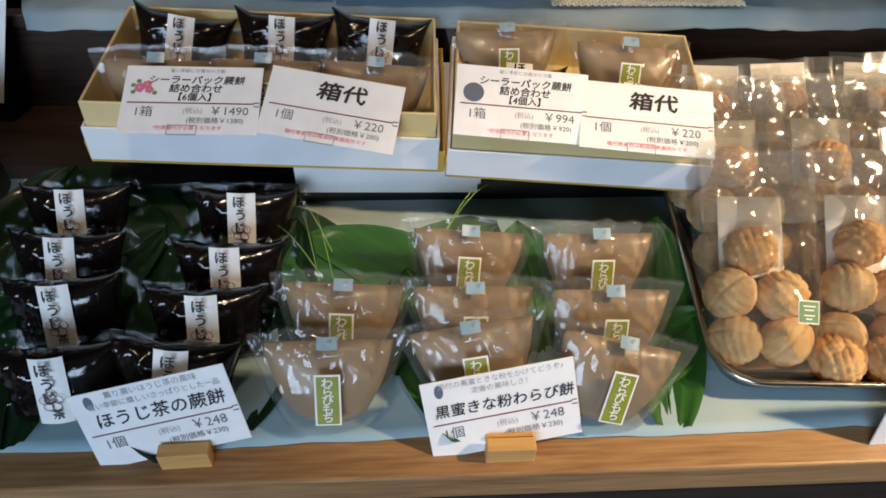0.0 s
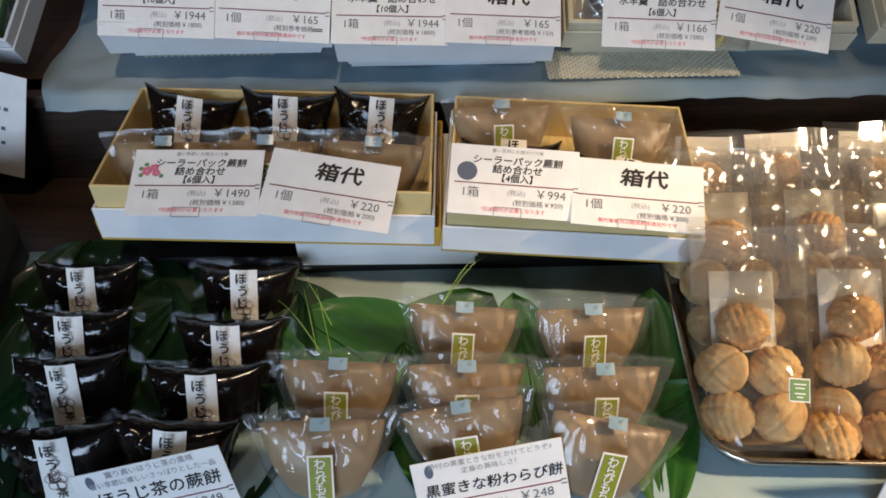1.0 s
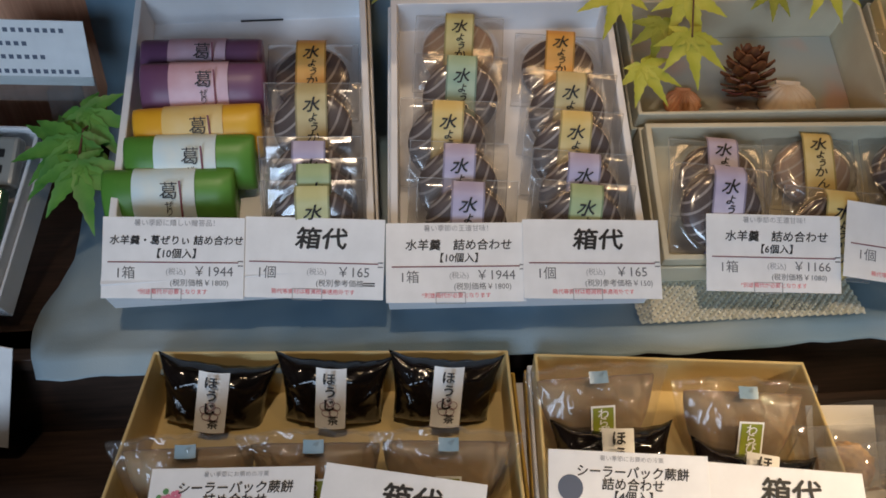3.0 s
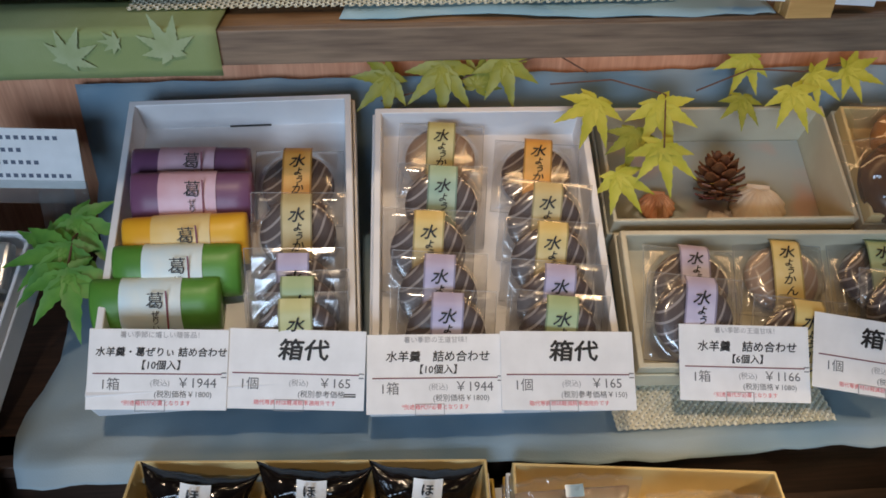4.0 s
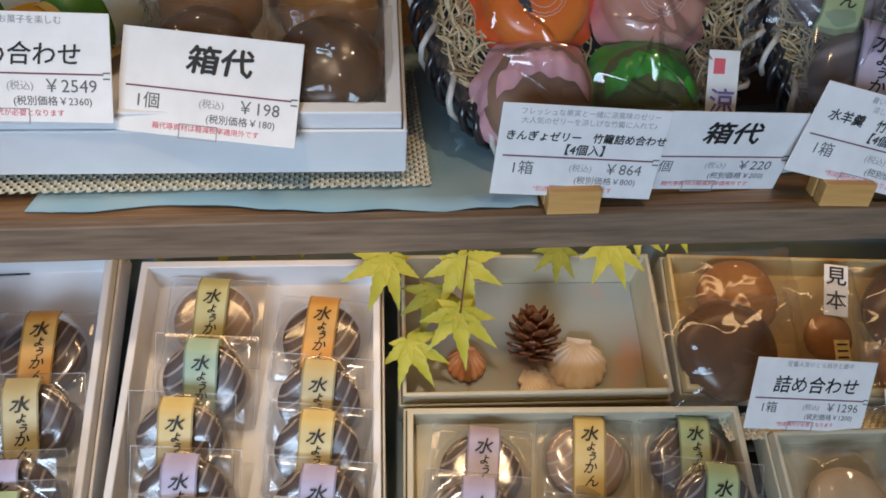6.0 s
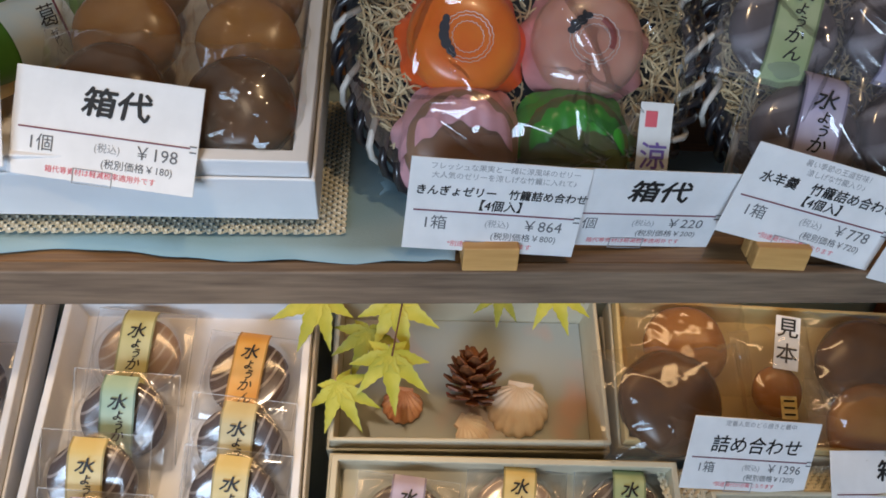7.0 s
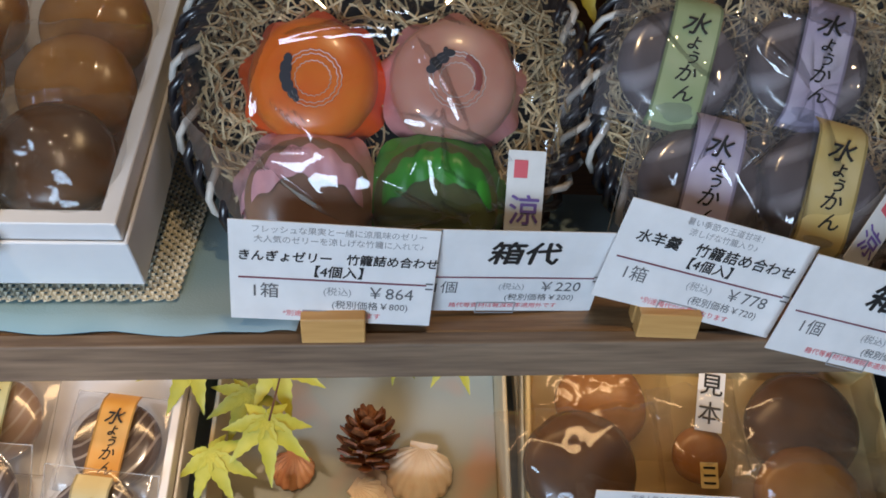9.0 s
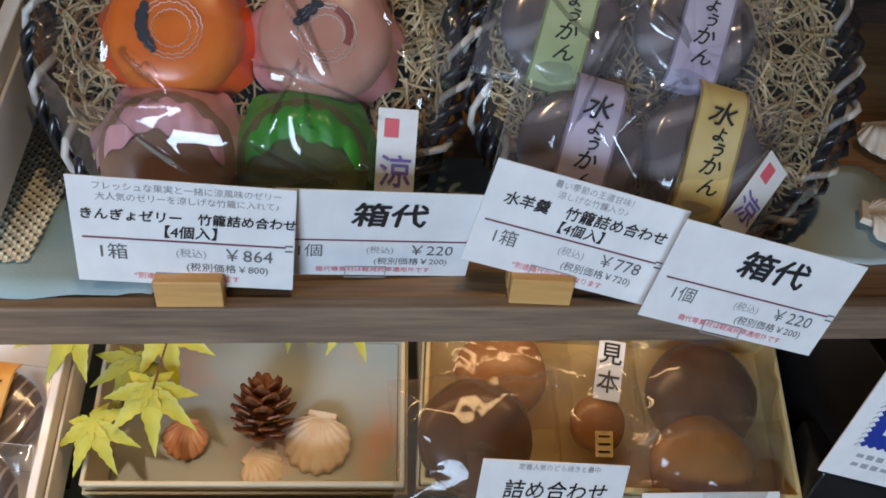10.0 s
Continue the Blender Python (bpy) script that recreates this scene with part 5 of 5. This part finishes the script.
scallop(slope_pose(0.311, 0.802, 1.0025, -14, 8), 0.040, M["shell"], "pale ribbed scallop shell beside a pine cone")
scallop(slope_pose(0.258, 0.776, 0.991, 60, 4), 0.028, M["shell"], "pale ribbed scallop shell lying in the box lid")
scallop(slope_pose(0.217, 0.800, 1.002, -12, 8), 0.026, M["shell_orange"], "orange ribbed scallop shell under maple leaves")
scallop(pose(0.700, 0.885, 1.206, 8, 0, 10), 0.04, M["shell"], "pale ribbed scallop shell on the upper shelf")
scallop(pose(0.632, 0.778, 1.206, 8, 0, 62), 0.04, M["shell"], "pale ribbed scallop shell on the upper shelf")


# ---- large white box on the upper shelf ----
INCL = 17.0


def on_incline(x, y, z, yaw=0, deg=INCL):
    return pose(x, y, z, 0, 0, yaw) @ pose(0, 0, 0, deg, 0, 0)


def big_box(label, x, w):
    b = thing("gift_box", label, "gift box", on_incline(x, 0.740, 1.2125, -1), "open gift boxes")
    part("base", tray_mesh(w, 0.25, 0.034, 0.002), M["white_box"], b, "", pose(0, 0.125, 0))
    part("inner_tray", tray_mesh(w - 0.006, 0.244, 0.043, 0.0085, 0.004), M["white_box"], b, "", pose(0, 0.125, 0.002))
    return b


big_box("large open white gift box of bagged brown jellies", 0.019, 0.284)
big_box("large open white gift box at the end of the upper shelf", -0.280, 0.28)
for k, (x, y, r) in enumerate(((0.118, 0.045, 0.031), (0.116, 0.098, 0.031), (0.114, 0.150, 0.031), (0.046, 0.052, 0.031), (0.044, 0.105, 0.031), (0.042, 0.158, 0.031))):
    bagged_jelly(on_incline(0.0, 0.740, 1.2125, -1) @ pose(x, y, 0.040, 26, 0, 0), r, "amber_jelly" if k % 3 else "brown_jelly", 0.036, 0.036, 20 + k, 0.62)
for x, y, pp in ((-0.012, 0.11, "green"), (-0.03, 0.085, "yellow"), (-0.07, 0.11, "green"), (-0.08, 0.06, "yellow")):
    mm = on_incline(0.0, 0.740, 1.2125, -1) @ pose(x, y, 0.035)
    jelly_roll(mm.translation.x, mm.translation.y, mm.translation.z, pp, "band_blue" if pp == "green" else "band_gold", 20, 60, 0)


# ---- bamboo baskets ----
M["bamboo_black"] = material("black_bamboo", (0.014, 0.013, 0.016), 0.3, colour2=(0.03, 0.027, 0.03), scale=50, coat=0.5)
M["bamboo_white"] = material("white_bamboo", (0.62, 0.58, 0.52), 0.45, colour2=(0.5, 0.46, 0.4), scale=50)
M["straw"] = material("pale_straw", (0.66, 0.50, 0.27), 0.65, colour2=(0.78, 0.63, 0.38), scale=80)
M["film_basket"] = film_material("basket_cellophane", (0.98, 0.98, 0.98), 2.4, 0.03, 0.08, 40, 0.02, (0.6, 0.62, 0.65), most=0.5, stretch=(1, 0.25, 1), turn=(0, 0, -35))


def basket(label, m, r, seed):
    """A round shallow basket; its mouth lies in the plane z = 0 of m, its bowl behind."""
    b = thing("bamboo_basket", label, "basket", m, "bamboo baskets")
    n = 56
    rings = [[(rr * math.cos(a), rr * math.sin(a), z) for a in (2 * math.pi * k / n for k in range(n))] for rr, z in ((r * 0.55, -0.034), (r * 0.8, -0.032), (r * 0.95, -0.018), (r, -0.004), (r * 0.97, 0.0), (r * 0.9, -0.016), (r * 0.75, -0.026), (r * 0.5, -0.028))]
    part("bowl", loft(rings), M["bamboo_black"], b, smooth=True)
    for k in range(n):
        a0 = 2 * math.pi * k / n
        pts = []
        for j in range(7):
            t = j / 6
            a = a0 + 0.30 * (t - 0.5)
            ph = math.pi * (1.25 - 1.5 * t)
            pts.append(((r - 0.002 + 0.0075 * math.cos(ph)) * math.cos(a), (r - 0.002 + 0.0075 * math.cos(ph)) * math.sin(a), -0.004 + 0.0085 * math.sin(ph)))
        white = k % 3 == 0
        part("white_strip" if white else "strip", tube(pts, 0.0022 if white else 0.0027, 5), M["bamboo_white" if white else "bamboo_black"], b, smooth=True)
    rnd = random.Random(seed)
    bm = bmesh.new()
    for k in range(1400):
        a, q = rnd.uniform(0, 6.283), math.sqrt(rnd.random())
        q = 0.45 + 0.5 * q if k % 3 else q * 0.9
        cx, cy, d, curl = q * r * math.cos(a), q * r * math.sin(a), rnd.uniform(0, 6.283), rnd.uniform(-90, 90)
        z = rnd.uniform(-0.020, 0.0) * (0.5 + 0.5 * q) + 0.003
        pts, ang = [], d
        x, y = cx, cy
        for j in range(6):
            pts.append((x, y, z + 0.002 * math.sin(j * 1.3 + k)))
            ang += radians(curl) * 0.35
            x += 0.0055 * math.cos(ang)
            y += 0.0055 * math.sin(ang)
            if x * x + y * y > (r * 0.94) ** 2:
                ang += 1.8
                x, y = x * 0.95, y * 0.95
        tube(pts, 0.0007, 3, bm)
    tagged(part("straw", bm, M["straw"], b, "curly pale straw filling"), kind="stuff")

    fold = creases(seed, 26, 2 * r, 2 * r, 0.007, 0.0022, (0.15, 0.5))

    def skin(u, v):
        a, q = 2 * math.pi * u, 0.03 + 0.95 * v
        crease = fold(r * q * math.cos(a), r * q * math.sin(a)) + 0.0025 * abs(math.sin(a * 7 + seed)) * v * (1.15 - v) + 0.005 * noise.noise(Vector((math.cos(a) * q * 3, math.sin(a) * q * 3, seed)))
        return (r * 1.01 * q * math.cos(a), r * 1.01 * q * math.sin(a), 0.034 * max(0, 1 - q ** 3) + 0.003 + crease)
    part("cellophane", grid(240, 60, skin), M["film_basket"], b, "clear creased cellophane cover", smooth=True)
    return b


BK1 = pose(0.281, 0.815, 1.288, 51, 0, -1)
BK2 = pose(0.500, 0.808, 1.284, 51, 0, -3)
basket("black bamboo basket of fruit jellies under cellophane", BK1, 0.108, 3)
basket("black bamboo basket of bean jellies under cellophane", BK2, 0.106, 8)


def fruit_jelly(m, name, jelly, paper, cover, mark):
    j = thing("fruit_jelly", name + " fruit jelly cup wrapped in coloured film", "sweet", m, "fruit jellies in the basket")
    n, r = 40, 0.033
    rings = [[(rr * math.cos(a), rr * math.sin(a), z) for a in (2 * math.pi * k / n for k in range(n))] for rr, z in ((r * 0.85, -0.018), (r * 1.0, -0.012), (r * 1.02, 0.004), (r * 0.93, 0.013), (r * 0.75, 0.0165), (r * 0.4, 0.0175), (r * 0.1, 0.018))]
    part("jelly", loft(rings), jelly, j, smooth=True)

    def skirt(u, v):
        a = 2 * math.pi * u
        rr = r * (0.98 + 0.22 * v + 0.05 * v * math.sin(a * 9) + 0.04 * v * noise.noise(Vector((math.cos(a) * 2, math.sin(a) * 2, r * 300))))
        return (rr * math.cos(a), rr * math.sin(a), 0.006 - 0.014 * v + 0.003 * v * math.sin(a * 9 + 1))
    part("skirt", grid(72, 4, skirt), paper, j, "ruffled coloured film edge", smooth=True)
    if cover:
        def cap(u, v):
            x = (2 * u - 1) * 1.1
            arc = math.sqrt(1.13 ** 2 - x * x)
            low = 0.38 - 0.62 * x * x + 0.04 * math.sin(u * 19) + 0.03 * math.sin(u * 43)
            y = low + (arc - low) * v
            q = math.hypot(x, y)
            top = 0.0172 - 0.0128 * max(0.0, (q - 0.6) / 0.42) ** 2.2
            return (r * x, r * y, top + 0.0014 + 0.0005 * math.sin(u * 46 + y * 3))
        part("paper_cap", grid(56, 14, cap), paper, j, "folded tissue over the upper half", smooth=True)
    if mark:
        for q in (0.009, 0.0125, 0.0145):
            pts = [(0.001 + (q + 0.0004 * math.sin(a * 20)) * math.cos(a), -0.002 + (q + 0.0004 * math.sin(a * 20)) * math.sin(a), 0.0182) for a in (k * 2 * math.pi / 60 for k in range(61))]
            part("printed_ring", tube(pts, 0.00022, 3), M["label_white"], j, "fine white printed ring")
        bm = bmesh.new()
        patch = ((-0.0115, 0.0075, 0.0022, 0.0030), (-0.0125, 0.0030, 0.0030, 0.0040), (-0.0128, -0.0015, 0.0030, 0.0042), (-0.0115, -0.0060, 0.0030, 0.0036), (-0.0090, -0.0098, 0.0026, 0.0030), (-0.0072, -0.0125, 0.0016, 0.0020))
        if mark == 2:
            patch = ((-0.0125, 0.0030, 0.0026, 0.0022), (-0.0100, 0.0060, 0.0032, 0.0036), (-0.0065, 0.0090, 0.0034, 0.0030), (-0.0030, 0.0118, 0.0030, 0.0020), (-0.0050, 0.0128, 0.0014, 0.0022), (-0.0122, 0.0068, 0.0012, 0.0020))
            tail = bmesh.new()
            tube([(0.0125 * math.cos(a), 0.0125 * math.sin(a) - 0.001, 0.0172) for a in (k * 0.2 - 0.5 for k in range(9))], 0.0019, 6, tail)
            part("printed_sweep", tail, M["rose_ink"], j, "rose printed sweep")
        for cx, cy, sx, sy in patch:
            bmesh.ops.create_circle(bm, cap_ends=True, segments=14, radius=1, matrix=pose(cx, cy, 0.0183 + 0.0002 * (cx * 100 % 1)) @ Matrix.Diagonal((sx, sy, 1, 1)))
        part("printed_patch", bm, M["dark_ink"], j, "dark printed patch")


def clear_jelly(name, c1, c2):
    return material(name, c1, 0.3, colour2=c2, scale=40, coat=0.15, sss=0.3)


def tissue(name, c):
    m = material(name, c, 0.35, colour2=tuple(min(1, k * 1.25) for k in c), scale=50)
    return m


TJ = clear_jelly("brownish_clear_jelly", (0.3, 0.17, 0.11), (0.36, 0.21, 0.14))
fruit_jelly(BK1 @ pose(-0.037, -0.002, 0.006), "orange", clear_jelly("orange_jelly", (0.82, 0.16, 0.012), (0.88, 0.24, 0.03)), tissue("orange_film", (0.82, 0.10, 0.008)), False, 1)
fruit_jelly(BK1 @ pose(0.036, -0.001, 0.006), "pink", clear_jelly("pink_jelly", (0.6, 0.27, 0.2), (0.66, 0.36, 0.28)), tissue("pink_film", (0.6, 0.25, 0.24)), False, 2)
fruit_jelly(BK1 @ pose(-0.038, -0.064, 0.009, 8), "pale pink", TJ, tissue("pale_pink_tissue", (0.66, 0.34, 0.37)), True, 0)
fruit_jelly(BK1 @ pose(0.027, -0.065, 0.009, 8), "green", clear_jelly("green_jelly", (0.1, 0.11, 0.035), (0.14, 0.15, 0.05)), tissue("green_tissue", (0.05, 0.27, 0.03)), True, 0)
for x, y, bnd in ((-0.060, 0.016, "green"), (0.012, 0.018, "lavender"), (-0.050, -0.050, "lavender"), (0.014, -0.050, "yellow")):
    bean_jelly(x, y, 0, 0, 0, bnd, "swirl_haze", m=BK2 @ pose(x, y, 0.008 if y > 0 else 0.016, 0, 0, -13) @ pose(0, 0, 0, -90, 0, 0) @ Matrix.Scale(1.12, 4))
M["purple_ink"] = material("purple_ink", (0.22, 0.14, 0.42), 0.6)


def slip(m):
    s = thing("name_slip", "white paper slip with a red stamp and brush strokes", "paper slip", m, "paper slips on the baskets")
    part("paper", slab(0.0195, 0.0006, 0.047, 0.0002, (0, 0, -0.0235)), M["label_white"], s)
    bar(0.007, 0.009, M["red_ink"], s, -0.003, 0.014, name="stamp", label="red stamp")
    write("涼", 0.0165, M["purple_ink"], s, 0.0, -0.008, -0.0008, bold=0.0002)


slip(pose(0.352, 0.757, 1.254, -28, 3, 0))
slip(pose(0.533, 0.738, 1.246, -32, 46, 0))


# ---- cloth with leaf print over the upper shelf edge ----
M["print_cloth"] = material("olive_green_cloth", (0.23, 0.29, 0.11), 0.8, colour2=(0.31, 0.36, 0.18), scale=14, bump=0.2, bump_scale=700)
M["print_white"] = material("pale_leaf_print", (0.36, 0.42, 0.24), 0.8, colour2=(0.30, 0.36, 0.18), scale=60)
pc = cloth("print_cloth", "olive-green cloth with pale leaf print hanging over the shelf edge", -0.46, -0.127, [(0.7025, 1.172), (0.7025, 1.203), (0.76, 1.2035)], 30, 0.001, 0.0006, M["print_cloth"])
for x, z, s, r in ((-0.158, 1.190, 1.0, 20), (-0.222, 1.186, 0.9, -30), (-0.190, 1.196, 0.45, 80), (-0.29, 1.188, 0.9, 10)):
    part("printed_leaf", maple_mesh(5, 0.026 * s, M["print_white"]), None, pc, "pale printed leaf", pose(x, 0.7008, z, 90, 0, 0) @ pose(0, 0, 0, 0, 0, 180 + r) @ Matrix.Diagonal((1, 1, 0.005, 1)))
cloth("display_cloth", "pale green cloth beneath the baskets on the upper shelf", 0.19, 0.66, [(0.746, 1.2012), (0.77, 1.2022), (0.84, 1.2022)], 40, 0.012, 0.003)


# ---- left end of the middle shelf ----
gb = sloped_box("open white box of dark green packets", -0.408, 0.622, 0.962, 0.17, 0.15, 0.03, M["white_box"], M["white_box"], -6)
M["green_pack"] = material("dark_green_packet", (0.035, 0.10, 0.03), 0.3, colour2=(0.05, 0.14, 0.04), scale=30, coat=0.4)
M["grey_pack"] = material("grey_packet", (0.3, 0.29, 0.26), 0.4, colour2=(0.36, 0.34, 0.3), scale=30, coat=0.3)
for k in range(3):
    for i in range(2):
        q = thing("sweet_packet", "dark green packet with bold black lettering" if (k == 0 or (k == 1 and i)) else "grey packet with bold black lettering", "sweet packet", on_slope(-0.408, 0.622, 0.962, -6) @ pose(-0.035 + 0.072 * i, 0.028 + 0.045 * k, -0.012, 12, 0, 0), "packets in the white box")
        part("packet", slab(0.066, 0.041, 0.012, 0.003), M["green_pack" if (k == 0 or (k == 1 and i)) else "grey_pack"], q)
        for a in range(2):
            for b in range(4):
                part("printed_bar", slab(0.0095, 0.0045 + 0.002 * (b % 2), 0.0004), M["ink"], q, "", pose(-0.02 + 0.013 * b, -0.007 + 0.013 * a, 0.0122))


def stand_sign(label, m, w, h, lines):
    s = thing("sign", label, "sign", m)
    part("card", slab(w, 0.0012, h, 0.0004, (0, 0, 0)), M["card"], s)
    for x, z, bw in lines:
        for k in range(round(bw / 0.006)):
            bar(0.0035, 0.0035, M["slate_ink"], s, x + 0.006 * k, z, name="written_bar")
    return s


M["acrylic"] = film_material("clear_acrylic", (0.93, 0.95, 0.95), 2.0, 0.03, 0.0, 10, 0.05)
sg = stand_sign("handwritten white sign in a clear acrylic stand", pose(-0.335, 0.800, 1.030, -8, 5, 3), 0.10, 0.054, ((-0.04, 0.046, 0.08), (-0.04, 0.035, 0.05), (-0.04, 0.024, 0.06), (-0.04, 0.012, 0.085)))
part("holder", slab(0.104, 0.004, 0.02, 0.0005), M["acrylic"], sg, "clear acrylic holder", pose(0, -0.003, -0.012))
part("holder_foot", slab(0.02, 0.03, 0.05, 0.001), M["acrylic"], sg, "clear acrylic foot", pose(0.02, 0.015, -0.055))
stand_sign("white notice card curling at the end of the shelf", pose(-0.395, 0.572, 0.868, -6, 20, 0), 0.12, 0.105, ((-0.01, 0.07, 0.06), (0.0, 0.05, 0.05), (0.0, 0.035, 0.05)))
stand_sign("white notice card at the end of the lowest shelf", pose(0.355, 0.236, 0.820, -10, 0, 2), 0.09, 0.075, ())


# ---- right end ----
rs = thing("sign", "white notice card with a blue toothed stamp on a dark stand", "sign", pose(0.622, 0.70, 1.067, -6, 6, -14))
part("card", slab(0.13, 0.0015, 0.10, 0.0004, (0.065, 0, 0)), M["card"], rs)
stamp = part("stamp", slab(0.05, 0.0005, 0.045), material("blue_stamp_ink", (0.015, 0.04, 0.3), 0.5), rs, "blue toothed stamp", pose(0.036, -0.0012, 0.028))
for k in range(11):
    part("stamp_tooth", slab(0.003, 0.0005, 0.003, 0, (0, 0, -0.0015)), M["card"], stamp, "", pose(-0.025, -0.0004, 0.0005 + 0.0044 * k, 0, 45, 0))
    part("stamp_tooth", slab(0.003, 0.0005, 0.003, 0, (0, 0, -0.0015)), M["card"], stamp, "", pose(-0.025 + 0.005 * k, -0.0004, 0, 0, 45, 0))
for k in range(3):
    bar(0.008 + 0.003 * (k % 2), 0.007, M["card"], stamp, -0.012 + 0.014 * k, 0.016, name="printed_shape")
for j in range(2):
    for k in range(8):
        bar(0.0042, 0.0038 if k % 3 else 0.0028, M["pale_ink"], rs, 0.017 + 0.0062 * k, 0.020 - 0.0075 * j)
part("stand", slab(0.12, 0.05, 0.13, 0.002), M["black_plastic"], rs, "black stand", pose(0.075, 0.04, -0.145))
closed_box("riser_box", "black box standing at the shelf end", pose(0.725, 0.80, 0.925, 0, 0, 0), 0.13, 0.14, 0.20, M["black_plastic"])


# ---- gold leaves behind the baskets ----
M["maple_gold"] = material("maple_leaf_gold", (0.5, 0.36, 0.03), 0.5, colour2=(0.6, 0.45, 0.06), scale=60, bump=0.2, bump_scale=150)
for k in range(3):
    MAPLES[(k, "maple_gold")] = maple_mesh(k, 0.037, M["maple_gold"])
spray("gold artificial maple spray behind the baskets", [(0.175, 0.90, 1.335, 70, -20, 0, 1.0, "maple_gold"), (0.19, 0.90, 1.35, 70, 60, 0, 0.9, "maple_gold"), (0.392, 0.88, 1.335, 70, 20, 0, 1.0, "maple_gold"),
      (0.40, 0.885, 1.36, 70, -60, 0, 0.8, "maple_gold")], [[(0.16, 0.905, 1.25), (0.175, 0.905, 1.30), (0.19, 0.905, 1.36)], [(0.38, 0.89, 1.25), (0.39, 0.89, 1.31), (0.405, 0.89, 1.37)]])
